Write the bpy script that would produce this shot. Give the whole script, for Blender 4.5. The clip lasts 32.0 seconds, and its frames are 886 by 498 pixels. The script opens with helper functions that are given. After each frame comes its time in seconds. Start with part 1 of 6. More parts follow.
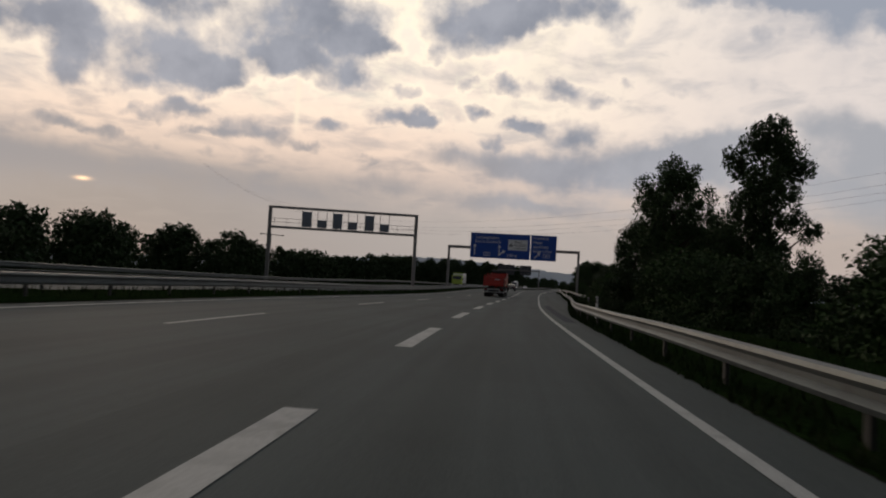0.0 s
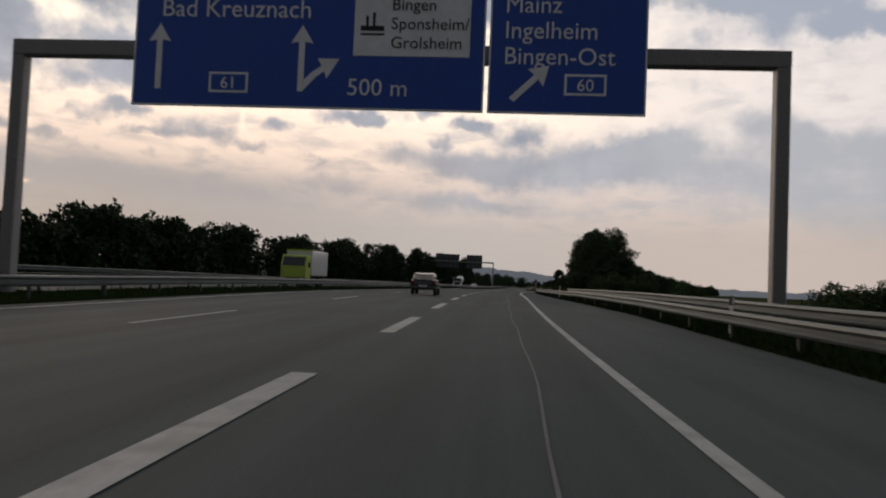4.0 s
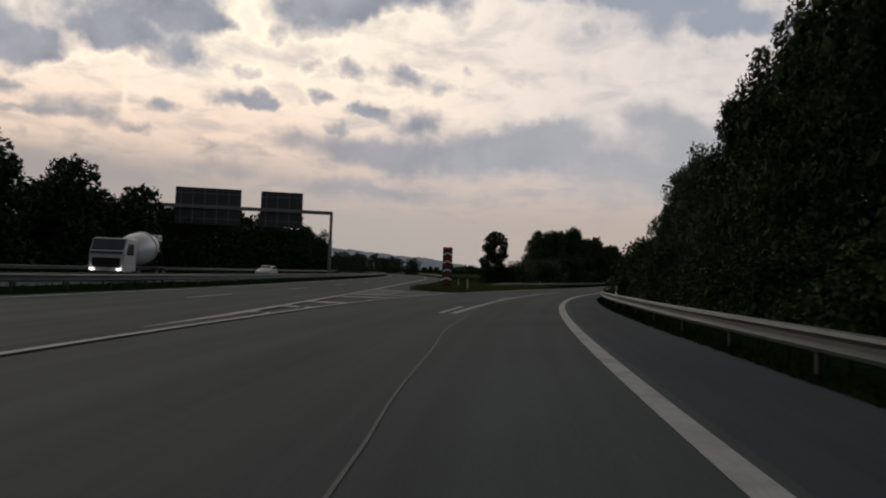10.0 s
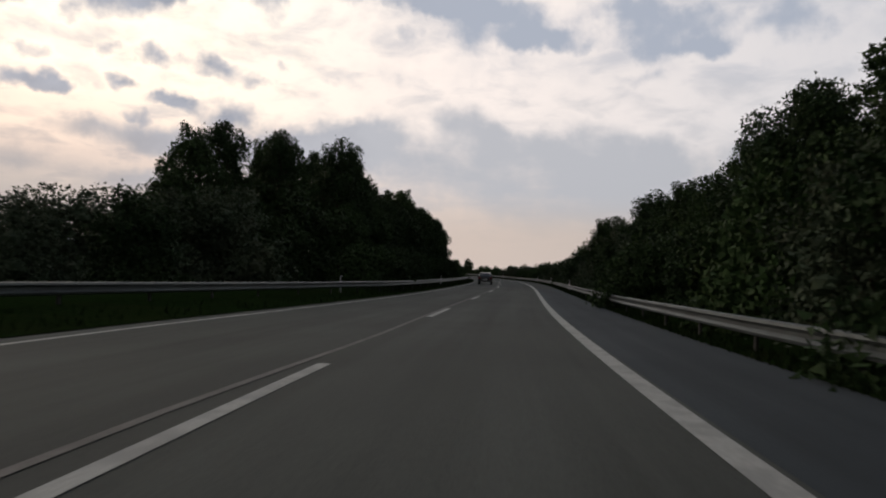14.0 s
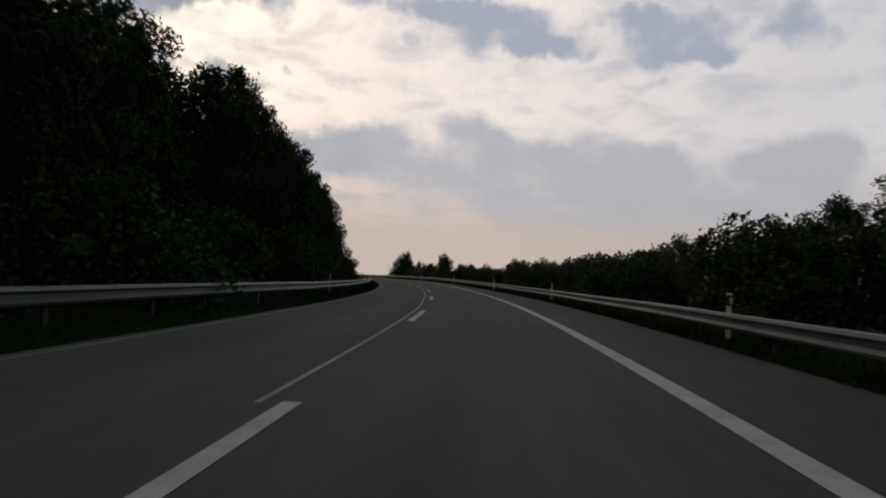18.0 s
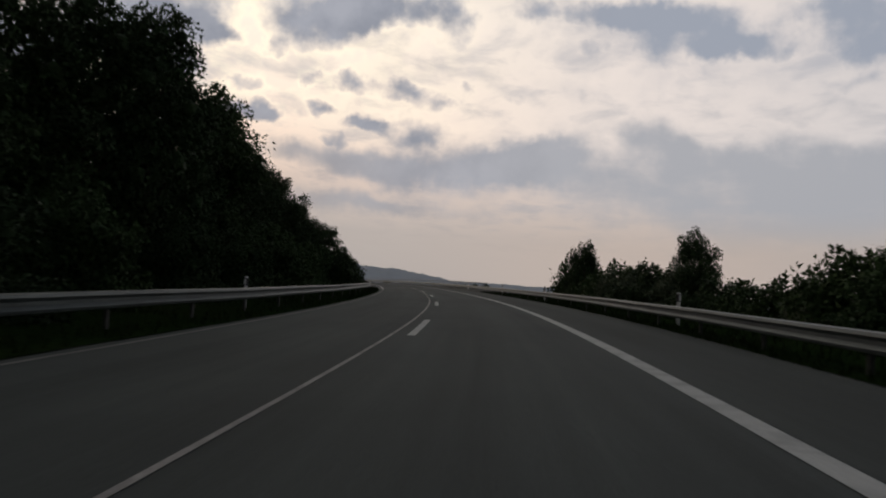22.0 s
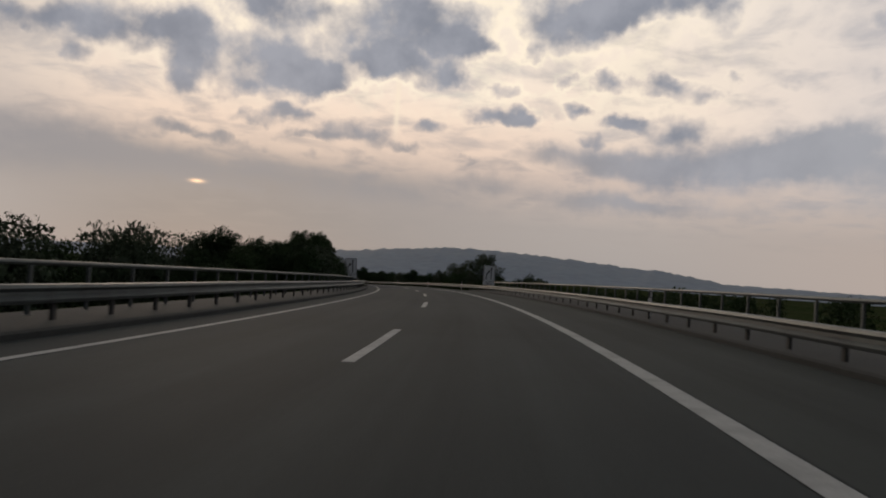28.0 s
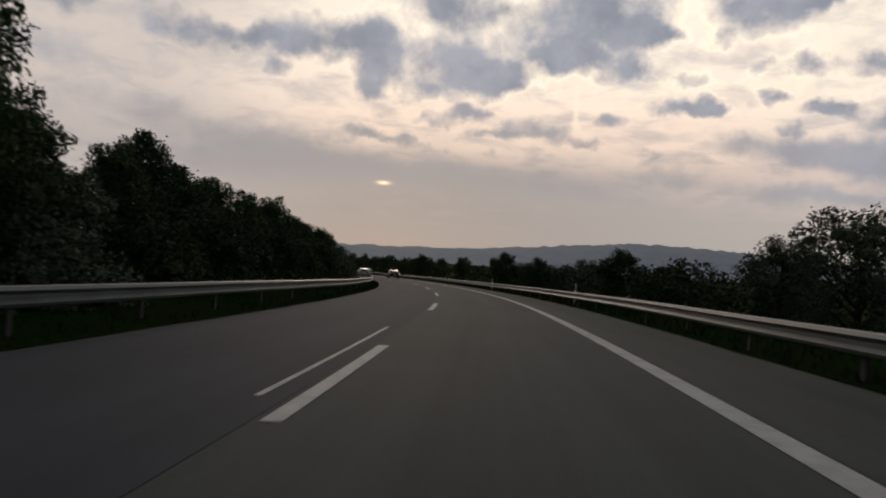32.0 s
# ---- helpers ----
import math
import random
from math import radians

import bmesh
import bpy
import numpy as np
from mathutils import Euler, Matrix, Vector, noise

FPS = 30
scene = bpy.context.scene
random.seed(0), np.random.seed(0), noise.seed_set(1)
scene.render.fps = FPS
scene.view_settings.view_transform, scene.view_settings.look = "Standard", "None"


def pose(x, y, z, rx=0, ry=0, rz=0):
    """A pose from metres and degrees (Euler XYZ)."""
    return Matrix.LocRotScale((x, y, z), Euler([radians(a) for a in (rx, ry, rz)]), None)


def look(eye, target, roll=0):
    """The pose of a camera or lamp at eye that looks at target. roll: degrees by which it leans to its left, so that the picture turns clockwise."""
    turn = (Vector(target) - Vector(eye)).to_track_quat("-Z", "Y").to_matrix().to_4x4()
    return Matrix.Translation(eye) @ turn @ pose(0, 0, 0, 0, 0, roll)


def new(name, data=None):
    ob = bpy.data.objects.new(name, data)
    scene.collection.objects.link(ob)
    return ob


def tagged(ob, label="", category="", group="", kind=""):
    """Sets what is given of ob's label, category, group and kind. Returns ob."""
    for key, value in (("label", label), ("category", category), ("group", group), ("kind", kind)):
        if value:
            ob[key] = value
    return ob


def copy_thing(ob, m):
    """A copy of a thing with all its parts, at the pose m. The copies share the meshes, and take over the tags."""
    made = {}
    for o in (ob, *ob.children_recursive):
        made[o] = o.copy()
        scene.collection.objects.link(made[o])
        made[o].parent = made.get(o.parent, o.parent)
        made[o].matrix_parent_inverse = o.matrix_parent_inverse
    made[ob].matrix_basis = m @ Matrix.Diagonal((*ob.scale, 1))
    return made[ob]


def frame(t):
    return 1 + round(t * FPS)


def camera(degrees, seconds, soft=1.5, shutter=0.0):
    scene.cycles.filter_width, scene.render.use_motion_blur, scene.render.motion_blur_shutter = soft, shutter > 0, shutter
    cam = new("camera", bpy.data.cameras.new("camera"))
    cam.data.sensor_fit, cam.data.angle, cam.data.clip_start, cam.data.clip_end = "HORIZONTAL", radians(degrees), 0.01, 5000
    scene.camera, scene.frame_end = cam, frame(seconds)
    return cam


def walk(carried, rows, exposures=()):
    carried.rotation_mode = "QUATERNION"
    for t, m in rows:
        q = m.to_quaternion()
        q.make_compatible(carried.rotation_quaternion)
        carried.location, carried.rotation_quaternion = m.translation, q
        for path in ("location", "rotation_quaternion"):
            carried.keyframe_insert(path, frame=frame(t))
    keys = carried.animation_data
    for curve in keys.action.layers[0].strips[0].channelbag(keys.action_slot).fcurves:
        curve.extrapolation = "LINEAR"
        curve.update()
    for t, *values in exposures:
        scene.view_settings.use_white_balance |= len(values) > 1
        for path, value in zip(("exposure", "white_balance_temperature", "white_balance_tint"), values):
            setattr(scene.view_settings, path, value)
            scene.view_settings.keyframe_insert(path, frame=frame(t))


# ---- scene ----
# ---------------------------------------------------------------- camera
cam = camera(62.0, 32.0, soft=2.0, shutter=0.12)
PATH = [
    (0, 0.000, 0.000, 1.016, 0.000, 2.365, -3.340),
    (0.5, 1.211, 13.670, 0.922, -0.500, 2.580, -3.140),
    (1, 2.528, 27.352, 0.819, -1.000, 2.395, -3.040),
    (1.5, 3.953, 41.046, 0.702, -1.500, 2.242, -2.940),
    (2, 5.506, 54.749, 0.576, -2.200, 2.290, -2.940),
    (2.5, 7.186, 68.459, 0.458, -2.700, 2.146, -2.840),
    (3, 8.953, 82.181, 0.368, -3.000, 2.602, -2.740),
    (3.5, 10.803, 95.915, 0.328, -3.500, 2.627, -2.540),
    (4, 12.739, 109.660, 0.347, -3.849, 2.521, -2.490),
    (4.5, 14.733, 123.419, 0.404, -4.029, 2.414, -2.440),
    (5, 16.768, 137.195, 0.468, -4.169, 2.308, -2.390),
    (5.5, 18.849, 150.987, 0.508, -4.400, 2.202, -2.340),
    (6, 20.991, 164.792, 0.498, -4.700, 2.396, -2.340),
    (6.5, 23.184, 178.611, 0.447, -4.800, 2.211, -2.240),
    (7, 25.454, 192.442, 0.377, -5.300, 2.327, -2.240),
    (7.5, 27.856, 206.272, 0.307, -5.900, 2.343, -2.240),
    (8, 30.452, 220.091, 0.258, -6.900, 2.081, -2.140),
    (8.5, 33.289, 233.875, 0.228, -7.900, 1.935, -2.140),
    (9, 36.398, 247.605, 0.201, -9.100, 2.289, -2.140),
    (9.5, 39.821, 261.264, 0.163, -10.500, 2.298, -2.140),
    (10, 43.581, 274.838, 0.102, -11.900, 1.807, -2.140),
    (10.5, 47.704, 288.311, 0.015, -13.400, 1.727, -2.040),
    (11, 52.324, 301.626, -0.089, -16.200, 2.346, -1.840),
    (11.5, 57.483, 314.746, -0.204, -18.100, 1.229, -1.940),
    (12, 63.141, 327.663, -0.321, -20.500, 1.912, -1.840),
    (12.5, 69.260, 340.373, -0.433, -22.300, 1.907, -1.840),
    (13, 75.756, 352.899, -0.530, -24.000, 1.603, -1.940),
    (13.5, 82.566, 365.263, -0.606, -25.300, 2.300, -2.140),
    (14, 89.615, 377.497, -0.651, -26.300, 2.297, -2.240),
    (14.5, 96.857, 389.623, -0.660, -27.200, 2.639, -2.340),
    (15, 104.245, 401.665, -0.632, -27.800, 2.382, -2.540),
    (15.5, 111.719, 413.659, -0.563, -28.100, 2.691, -2.640),
    (16, 119.231, 425.634, -0.452, -28.244, 2.675, -2.665),
    (16.5, 126.747, 437.611, -0.303, -28.199, 2.658, -2.690),
    (17, 134.223, 449.619, -0.133, -27.880, 2.642, -2.715),
    (17.5, 141.593, 461.697, 0.043, -27.200, 2.626, -2.740),
    (18, 148.773, 473.893, 0.205, -26.100, 2.735, -2.840),
    (18.5, 155.675, 486.251, 0.347, -24.600, 2.529, -2.840),
    (19, 162.235, 498.797, 0.478, -22.900, 2.624, -2.940),
    (19.5, 168.446, 511.520, 0.614, -21.500, 3.229, -2.940),
    (20, 174.277, 524.423, 0.769, -19.500, 2.834, -3.040),
    (20.5, 179.706, 537.502, 0.950, -18.000, 2.787, -3.040),
    (21, 184.703, 550.753, 1.144, -15.800, 3.140, -3.140),
    (21.5, 189.236, 564.172, 1.334, -14.000, 2.976, -3.240),
    (22, 193.349, 577.727, 1.502, -12.300, 2.912, -3.440),
    (22.5, 197.074, 591.395, 1.637, -10.800, 2.871, -3.640),
    (23, 200.427, 605.161, 1.745, -9.300, 2.429, -3.940),
    (23.5, 203.376, 619.020, 1.839, -7.500, 2.950, -3.740),
    (24, 205.889, 632.966, 1.934, -5.700, 2.871, -3.540),
    (24.5, 207.998, 646.981, 2.038, -4.200, 2.555, -3.440),
    (25, 209.752, 661.046, 2.149, -2.800, 3.339, -3.440),
    (25.5, 211.164, 675.151, 2.258, -1.400, 2.628, -3.540),
    (26, 212.217, 689.289, 2.355, 0.129, 2.467, -3.565),
    (26.5, 212.878, 703.451, 2.434, 1.811, 2.306, -3.590),
    (27, 213.108, 717.629, 2.487, 3.638, 2.145, -3.615),
    (27.5, 212.875, 731.808, 2.507, 5.600, 1.984, -3.640),
    (28, 212.159, 745.972, 2.489, 7.600, 1.873, -3.740),
    (28.5, 210.977, 760.106, 2.428, 9.400, 1.906, -3.840),
    (29, 209.342, 774.197, 2.325, 11.300, 1.638, -3.640),
    (29.5, 207.260, 788.230, 2.190, 13.100, 1.436, -3.740),
    (30, 204.752, 802.195, 2.031, 14.800, 1.633, -3.840),
    (30.5, 201.832, 816.080, 1.854, 16.500, 1.514, -3.740),
    (31, 198.485, 829.871, 1.658, 18.400, 0.694, -3.840),
    (31.5, 194.724, 843.556, 1.435, 20.000, 1.401, -4.040),
    (32, 190.595, 857.136, 1.177, 21.500, 0.808, -3.840),
]
walk(cam, [(t, pose(x, y, z, 90 + pitch, roll, yaw)) for t, x, y, z, yaw, pitch, roll in PATH],
     exposures=((0.0, 0.05), (2.0, 0.12), (3.2, 0.3), (5.5, 0.12), (8.0, 0.05), (11.0, 0.1), (13.0, 0.3), (15.5, 0.46), (18.0, 0.24), (20.0, 0.1), (22.0, 0.08), (25.0, 0.0), (28.0, -0.08), (30.0, 0.0), (32.0, 0.08)))

# ---------------------------------------------------------------- light
world = bpy.data.worlds.new("evening_sky")
scene.world = world
world.use_nodes = True


class Nodes:
    """Short way to write node trees."""

    def __init__(self, tree):
        self.tree = tree

    def add(self, kind, *ins, out=0, **props):
        n = self.tree.nodes.new(kind)
        if "operation" in props:
            n.operation = props["operation"]
        if props.get("use_clamp"):
            n.use_clamp = True
        if "interpolation_type" in props:
            n.interpolation_type = props["interpolation_type"]
        if "sky_type" in props:
            n.sky_type, n.sun_disc, n.sun_elevation, n.sun_rotation = "NISHITA", False, props["sun_elevation"], props["sun_rotation"]
        for i, v in enumerate(ins):
            if v is not None:
                self.put(n.inputs[i], v)
        return n.outputs[out]

    def put(self, socket, v):
        if isinstance(v, bpy.types.NodeSocket):
            self.tree.links.new(v, socket)
        elif isinstance(v, (int, float)) and socket.type in {"RGBA", "VECTOR"}:
            socket.default_value = (v, v, v, 1)[:len(socket.default_value)]
        else:
            socket.default_value = v

    def math(self, op, a, b=None, c=None, clamp=False):
        return self.add("ShaderNodeMath", a, b, c, operation=op, use_clamp=clamp)

    def noise(self, vec, scale, detail=4.0, rough=0.55, dist=0.0, out=0):
        n = self.tree.nodes.new("ShaderNodeTexNoise")
        self.put(n.inputs["Vector"], vec)
        for k, v in (("Scale", scale), ("Detail", detail), ("Roughness", rough), ("Distortion", dist)):
            n.inputs[k].default_value = v
        return n.outputs[out]

    def ramp(self, fac, *stops):
        n = self.tree.nodes.new("ShaderNodeValToRGB")
        self.put(n.inputs[0], fac)
        e = n.color_ramp.elements
        while len(e) < len(stops):
            e.new(0.5)
        for el, (p, c) in zip(e, stops):
            el.position, el.color = p, (c if isinstance(c, tuple) else (c, c, c)) + (1,)
        return n.outputs[0]

    def mix(self, fac, a, b, blend="MIX"):
        n = self.tree.nodes.new("ShaderNodeMix")
        n.data_type, n.blend_type = "RGBA", blend
        self.put(n.inputs[0], fac)
        self.put(n.inputs[6], (*a, 1) if isinstance(a, tuple) else a)
        self.put(n.inputs[7], (*b, 1) if isinstance(b, tuple) else b)
        return n.outputs[2]

    def span(self, v, a, b, lo=0.0, hi=1.0):
        return self.add("ShaderNodeMapRange", v, a, b, lo, hi, interpolation_type="SMOOTHSTEP")


SUN_AZ, SUN_EL = -26.5, 5.6     # degrees, clockwise from +y


def build_sky():
    tree = world.node_tree
    tree.nodes.clear()
    n = Nodes(tree)
    way = n.add("ShaderNodeTexCoord", out=0)
    sep = tree.nodes.new("ShaderNodeSeparateXYZ")
    tree.links.new(way, sep.inputs[0])
    x, y, z = sep.outputs
    deg = 57.29578
    az = n.math("MULTIPLY", n.math("ARCTAN2", x, y), deg)
    el = n.math("MULTIPLY", n.math("ARCSINE", z), deg)
    # ragged cloud edges: bend the two angles with noise, in large and small lumps
    bend = n.add("ShaderNodeSeparateColor", n.noise(way, 9.0, 2.0, 0.5, out=1)).node.outputs
    curl = n.add("ShaderNodeSeparateColor", n.noise(way, 30.0, 3.0, 0.55, out=1)).node.outputs
    az_b = n.math("MULTIPLY_ADD", n.math("SUBTRACT", bend[0], 0.5), 4.0, n.math("MULTIPLY_ADD", n.math("SUBTRACT", curl[0], 0.5), 3.4, az))
    el_b = n.math("MULTIPLY_ADD", n.math("SUBTRACT", bend[1], 0.5), 1.8, n.math("MULTIPLY_ADD", n.math("SUBTRACT", curl[1], 0.5), 2.0, el))
    spot_at = n.add("ShaderNodeCombineXYZ", az_b, el_b, 0.0)
    # the clear part: warm, brightest above the sun, paler to the north-east
    base = n.ramp(n.math("DIVIDE", el, 40.0, clamp=True), (0.0, (0.40, 0.365, 0.348)), (0.10, (0.45, 0.40, 0.375)), (0.2, (0.70, 0.56, 0.48)),
                  (0.30, (0.97, 0.80, 0.66)), (0.52, (1.0, 0.88, 0.75)), (0.72, (0.27, 0.28, 0.31)), (1.0, (0.085, 0.097, 0.125)))
    pale = n.math("MULTIPLY", n.span(az, 2.0, 30.0), n.span(el, 28.0, 20.0))
    base = n.mix(n.math("MULTIPLY", pale, 0.9), base, n.mix(n.span(el, 3.0, 12.0), (0.49, 0.405, 0.36), (0.74, 0.665, 0.63)))
    base = n.mix(n.math("MULTIPLY", n.span(az, 24.0, 56.0), n.span(el, 28.0, 20.0)), base, n.mix(n.span(el, 3.0, 12.0), (0.38, 0.34, 0.325), (0.55, 0.53, 0.54)))
    grey = n.math("MULTIPLY", n.span(az, 8.0, -22.0), n.span(el, 11.0, 6.0))
    base = n.mix(n.math("MULTIPLY", grey, 0.9), base, (0.315, 0.287, 0.28))
    base = n.mix(n.math("MULTIPLY", n.span(az, -28.0, -46.0), 0.75), base, (0.52, 0.46, 0.43))
    # cloud masses, small puffs and soft veils: azimuth, elevation, half-widths, strength
    masses_west = ((-11.8, 18.3, 5.1, 2.5, 1.1), (-13.4, 15.7, 2.4, 1.1, 1.0), (-20.8, 15.1, 4.1, 2.1, 1.1), (-18.6, 14.0, 2.2, 1.0, 0.9), (-27.9, 16.3, 2.5, 1.6, 1.0), (-27.5, 13.5, 2.1, 1.2, 1.0),
                   (-35.3, 13.5, 1.5, 0.8, 0.8), (-41.5, 15.4, 3.4, 1.1, 0.75), (-36.9, 15.6, 2.9, 1.0, 0.7), (-32.5, 16.2, 3.3, 1.4, 0.85), (-22.0, 19.0, 4.1, 1.2, 1.0), (-8.4, 14.6, 2.1, 1.1, 1.0),
                   (-7.3, 17.1, 2.0, 0.9, 0.8), (-50.5, 17.0, 4.5, 1.6, 0.8), (-2.0, 16.8, 1.1, 0.7, 0.75))
    masses_east = ((1.2, 19.2, 4.2, 2.0, 1.05), (4.5, 19.8, 2.4, 1.1, 0.9), (9.1, 20.7, 3.3, 1.1, 1.0), (12.3, 19.4, 1.5, 1.2, 0.5), (18.7, 21.0, 2.5, 0.8, 0.8), (30.1, 19.5, 5.0, 1.8, 1.0), (25.6, 20.6, 3.8, 1.0, 1.0),
                   (34.1, 18.1, 3.2, 0.7, 0.7), (42.7, 18.7, 4.4, 1.7, 1.0), (39.8, 20.5, 2.6, 1.0, 0.8), (45.6, 17.4, 1.9, 0.7, 0.8), (51.2, 19.1, 2.7, 1.5, 0.8))
    puffs_west = ((-3.9, 12.3, 2.1, 0.55, 1.0), (-1.9, 12.0, 1.2, 0.35, 0.9), (-9.1, 10.9, 1.5, 0.6, 1.0), (-14.8, 10.2, 2.7, 0.9, 1.05), (-18.7, 9.6, 1.8, 0.4, 0.8), (-19.9, 11.3, 1.6, 0.5, 0.95), (-22.4, 10.6, 1.7, 0.4, 0.8),
                  (-11.2, 9.1, 1.4, 0.4, 0.9), (-5.2, 8.7, 1.6, 0.35, 0.8), (-28.6, 9.9, 1.5, 0.55, 0.95), (-27.1, 9.4, 1.3, 0.4, 0.9), (-25.4, 8.9, 1.1, 0.35, 0.8), (-23.5, 8.1, 1.9, 0.6, 0.8), (-18.1, 8.0, 1.4, 0.4, 0.8),
                  (-23.2, 12.6, 1.4, 0.6, 0.6), (-4.0, 14.1, 1.4, 0.4, 0.55), (-31.1, 8.8, 2.4, 0.6, 0.8))
    puffs_east = ((1.0, 15.3, 1.0, 0.6, 1.0), (4.2, 15.1, 1.3, 0.7, 0.95), (1.8, 13.1, 1.2, 0.5, 1.0), (6.0, 12.1, 1.2, 0.5, 1.0), (4.4, 10.6, 1.1, 0.6, 1.0), (17.9, 14.9, 1.7, 0.4, 0.6), (13.4, 15.4, 0.6, 0.4, 0.55),
                  (9.0, 14.8, 2.0, 0.6, 0.95), (10.6, 13.8, 1.5, 0.4, 0.75), (22.6, 18.3, 1.2, 0.8, 0.55), (41.2, 15.3, 2.0, 0.5, 0.4), (9.2, 11.6, 2.7, 1.4, 0.95))
    veils_west = ((5.9, 8.9, 4.7, 1.0, 0.75), (4.1, 5.9, 4.4, 0.8, 0.8), (-4.9, 7.1, 3.4, 0.8, 0.7), (-13.2, 6.4, 3.1, 0.9, 0.5), (-34.1, 7.6, 5.8, 1.4, 0.8), (-38.0, 5.4, 8.2, 1.7, 0.75), (-0.7, 9.5, 1.9, 0.7, 0.65),
                  (-24.1, 6.6, 6.1, 1.1, 0.8), (-14.0, 5.0, 9.0, 0.9, 0.6), (-45.0, 9.5, 4.5, 1.4, 0.55), (11.3, 5.9, 4.7, 0.6, 0.55), (-52.0, 12.5, 4.0, 1.0, 0.6))
    veils_east = ((18.8, 9.9, 4.9, 1.4, 0.9), (12.9, 9.2, 5.6, 1.6, 0.95), (27.4, 12.0, 2.7, 1.3, 0.9), (31.8, 10.6, 3.2, 1.2, 0.9), (28.9, 7.8, 7.3, 2.1, 0.95), (38.6, 9.8, 3.8, 1.9, 1.0), (41.7, 7.1, 4.8, 2.1, 1.0),
                  (36.3, 4.9, 6.1, 1.1, 0.65), (50.0, 10.1, 2.7, 1.2, 1.0), (50.8, 7.2, 4.1, 2.3, 1.0), (53.2, 10.0, 1.9, 1.9, 1.0), (42.6, 9.7, 1.5, 1.2, 0.6), (20.4, 11.0, 2.2, 0.9, 0.65))

    def field(spots, sharp):
        total = 0.0
        for a, e, ra, re, k in spots:
            near = n.add("ShaderNodeVectorMath", spot_at, (1 / ra, 1 / re, 0), (-a / ra, -e / re, 0), operation="MULTIPLY_ADD")
            r2 = n.add("ShaderNodeVectorMath", near, near, out=1, operation="DOT_PRODUCT")
            q = n.math("MULTIPLY_ADD", r2, -sharp, 1.0, clamp=True)
            total = n.math("MULTIPLY_ADD", n.math("MULTIPLY", q, q), k, total)
        return total

    low = n.math("ADD", n.math("MAXIMUM", z, 0.0), 0.16)
    flat = n.add("ShaderNodeCombineXYZ", n.math("DIVIDE", x, low), n.math("DIVIDE", y, low), 0.0)
    lumps = n.math("ADD", n.math("SUBTRACT", n.noise(way, 21.0, 4.0, 0.5), 0.5), n.math("MULTIPLY", n.math("SUBTRACT", n.noise(way, 62.0, 3.0, 0.5), 0.5), 0.35))
    broad = n.math("SUBTRACT", n.noise(flat, 2.6, 5.0, 0.52, 0.3), 0.5)
    thick = n.math("ADD", n.math("MULTIPLY_ADD", field(puffs_west + puffs_east, 0.30), 0.82, field(masses_west + masses_east, 0.33)), n.math("ADD", n.math("MULTIPLY", lumps, 1.35), n.math("MULTIPLY", broad, 0.95)))
    body = n.span(thick, 0.0, 1.0)
    haze = n.math("ADD", field(veils_west + veils_east, 0.27), n.math("ADD", n.math("MULTIPLY", lumps, 0.75), n.math("MULTIPLY", broad, 1.3)))
    veil = n.math("MULTIPLY", n.span(haze, -0.15, 1.1), 0.94)
    streak = n.math("MULTIPLY", n.span(n.noise(flat, 4.2, 5.0, 0.55, 0.35), 0.42, 0.72), 0.55)
    cover = n.math("MAXIMUM", n.math("MULTIPLY", body, 0.96), n.math("MAXIMUM", veil, streak))
    cover = n.math("MULTIPLY", cover, n.span(el, 1.0, 6.0))
    shade = n.mix(n.span(n.noise(way, 15.0, 4.0, 0.55), 0.30, 0.70), (0.225, 0.245, 0.300), (0.345, 0.36, 0.415))
    shade = n.mix(n.math("MULTIPLY", n.span(thick, 1.0, 0.35), 0.2), shade, (0.46, 0.45, 0.47))
    shade = n.mix(n.span(az, 4.0, 30.0), shade, n.mix(n.span(el, 13.0, 17.0), (0.36, 0.368, 0.40), (0.30, 0.33, 0.395)))
    shade = n.mix(n.math("MULTIPLY", n.span(el, 13.5, 8.0), n.span(az, 14.0, -6.0)), shade, (0.315, 0.30, 0.312))
    shade = n.mix(n.span(el, 7.0, 3.0), shade, (0.41, 0.36, 0.335))
    # light edges where the evening light comes through beside the big clouds
    west = n.math("MULTIPLY", n.span(az, -40.0, -20.0), n.span(az, 20.0, -2.0))
    rim = n.math("MULTIPLY", n.math("MULTIPLY", n.span(thick, -0.15, 0.14), n.span(thick, 0.42, 0.16)), n.math("MULTIPLY", west, n.span(el, 10.0, 14.5)))
    base = n.mix(n.math("MULTIPLY", rim, 0.8), base, (1.12, 0.97, 0.76))
    glow = n.math("MULTIPLY", n.math("MULTIPLY", n.span(el, 6.5, 9.5), n.span(el, 14.5, 10.5)), n.math("MULTIPLY", n.span(az, -40.0, -26.0), n.span(az, 8.0, -8.0)))
    base = n.mix(n.math("MULTIPLY", glow, 0.5), base, (0.98, 0.735, 0.575))
    # a short upright light pillar above the evening sun
    pu = n.math("DIVIDE", n.math("ADD", az, 12.0), 0.22)
    pillar = n.math("MULTIPLY", n.math("EXPONENT", n.math("MULTIPLY", n.math("MULTIPLY", pu, pu), -1.0)), n.math("MULTIPLY", n.span(el, 9.5, 12.0), n.span(el, 15.2, 13.5)))
    col = n.mix(cover, base, shade)
    col = n.mix(n.math("MULTIPLY", pillar, 0.8), col, (1.0, 0.84, 0.66))
    # the low sun behind the haze: a narrow glowing slit
    u = n.math("DIVIDE", n.math("SUBTRACT", az, SUN_AZ), 0.45)
    v = n.math("DIVIDE", n.math("SUBTRACT", el, SUN_EL), 0.13)
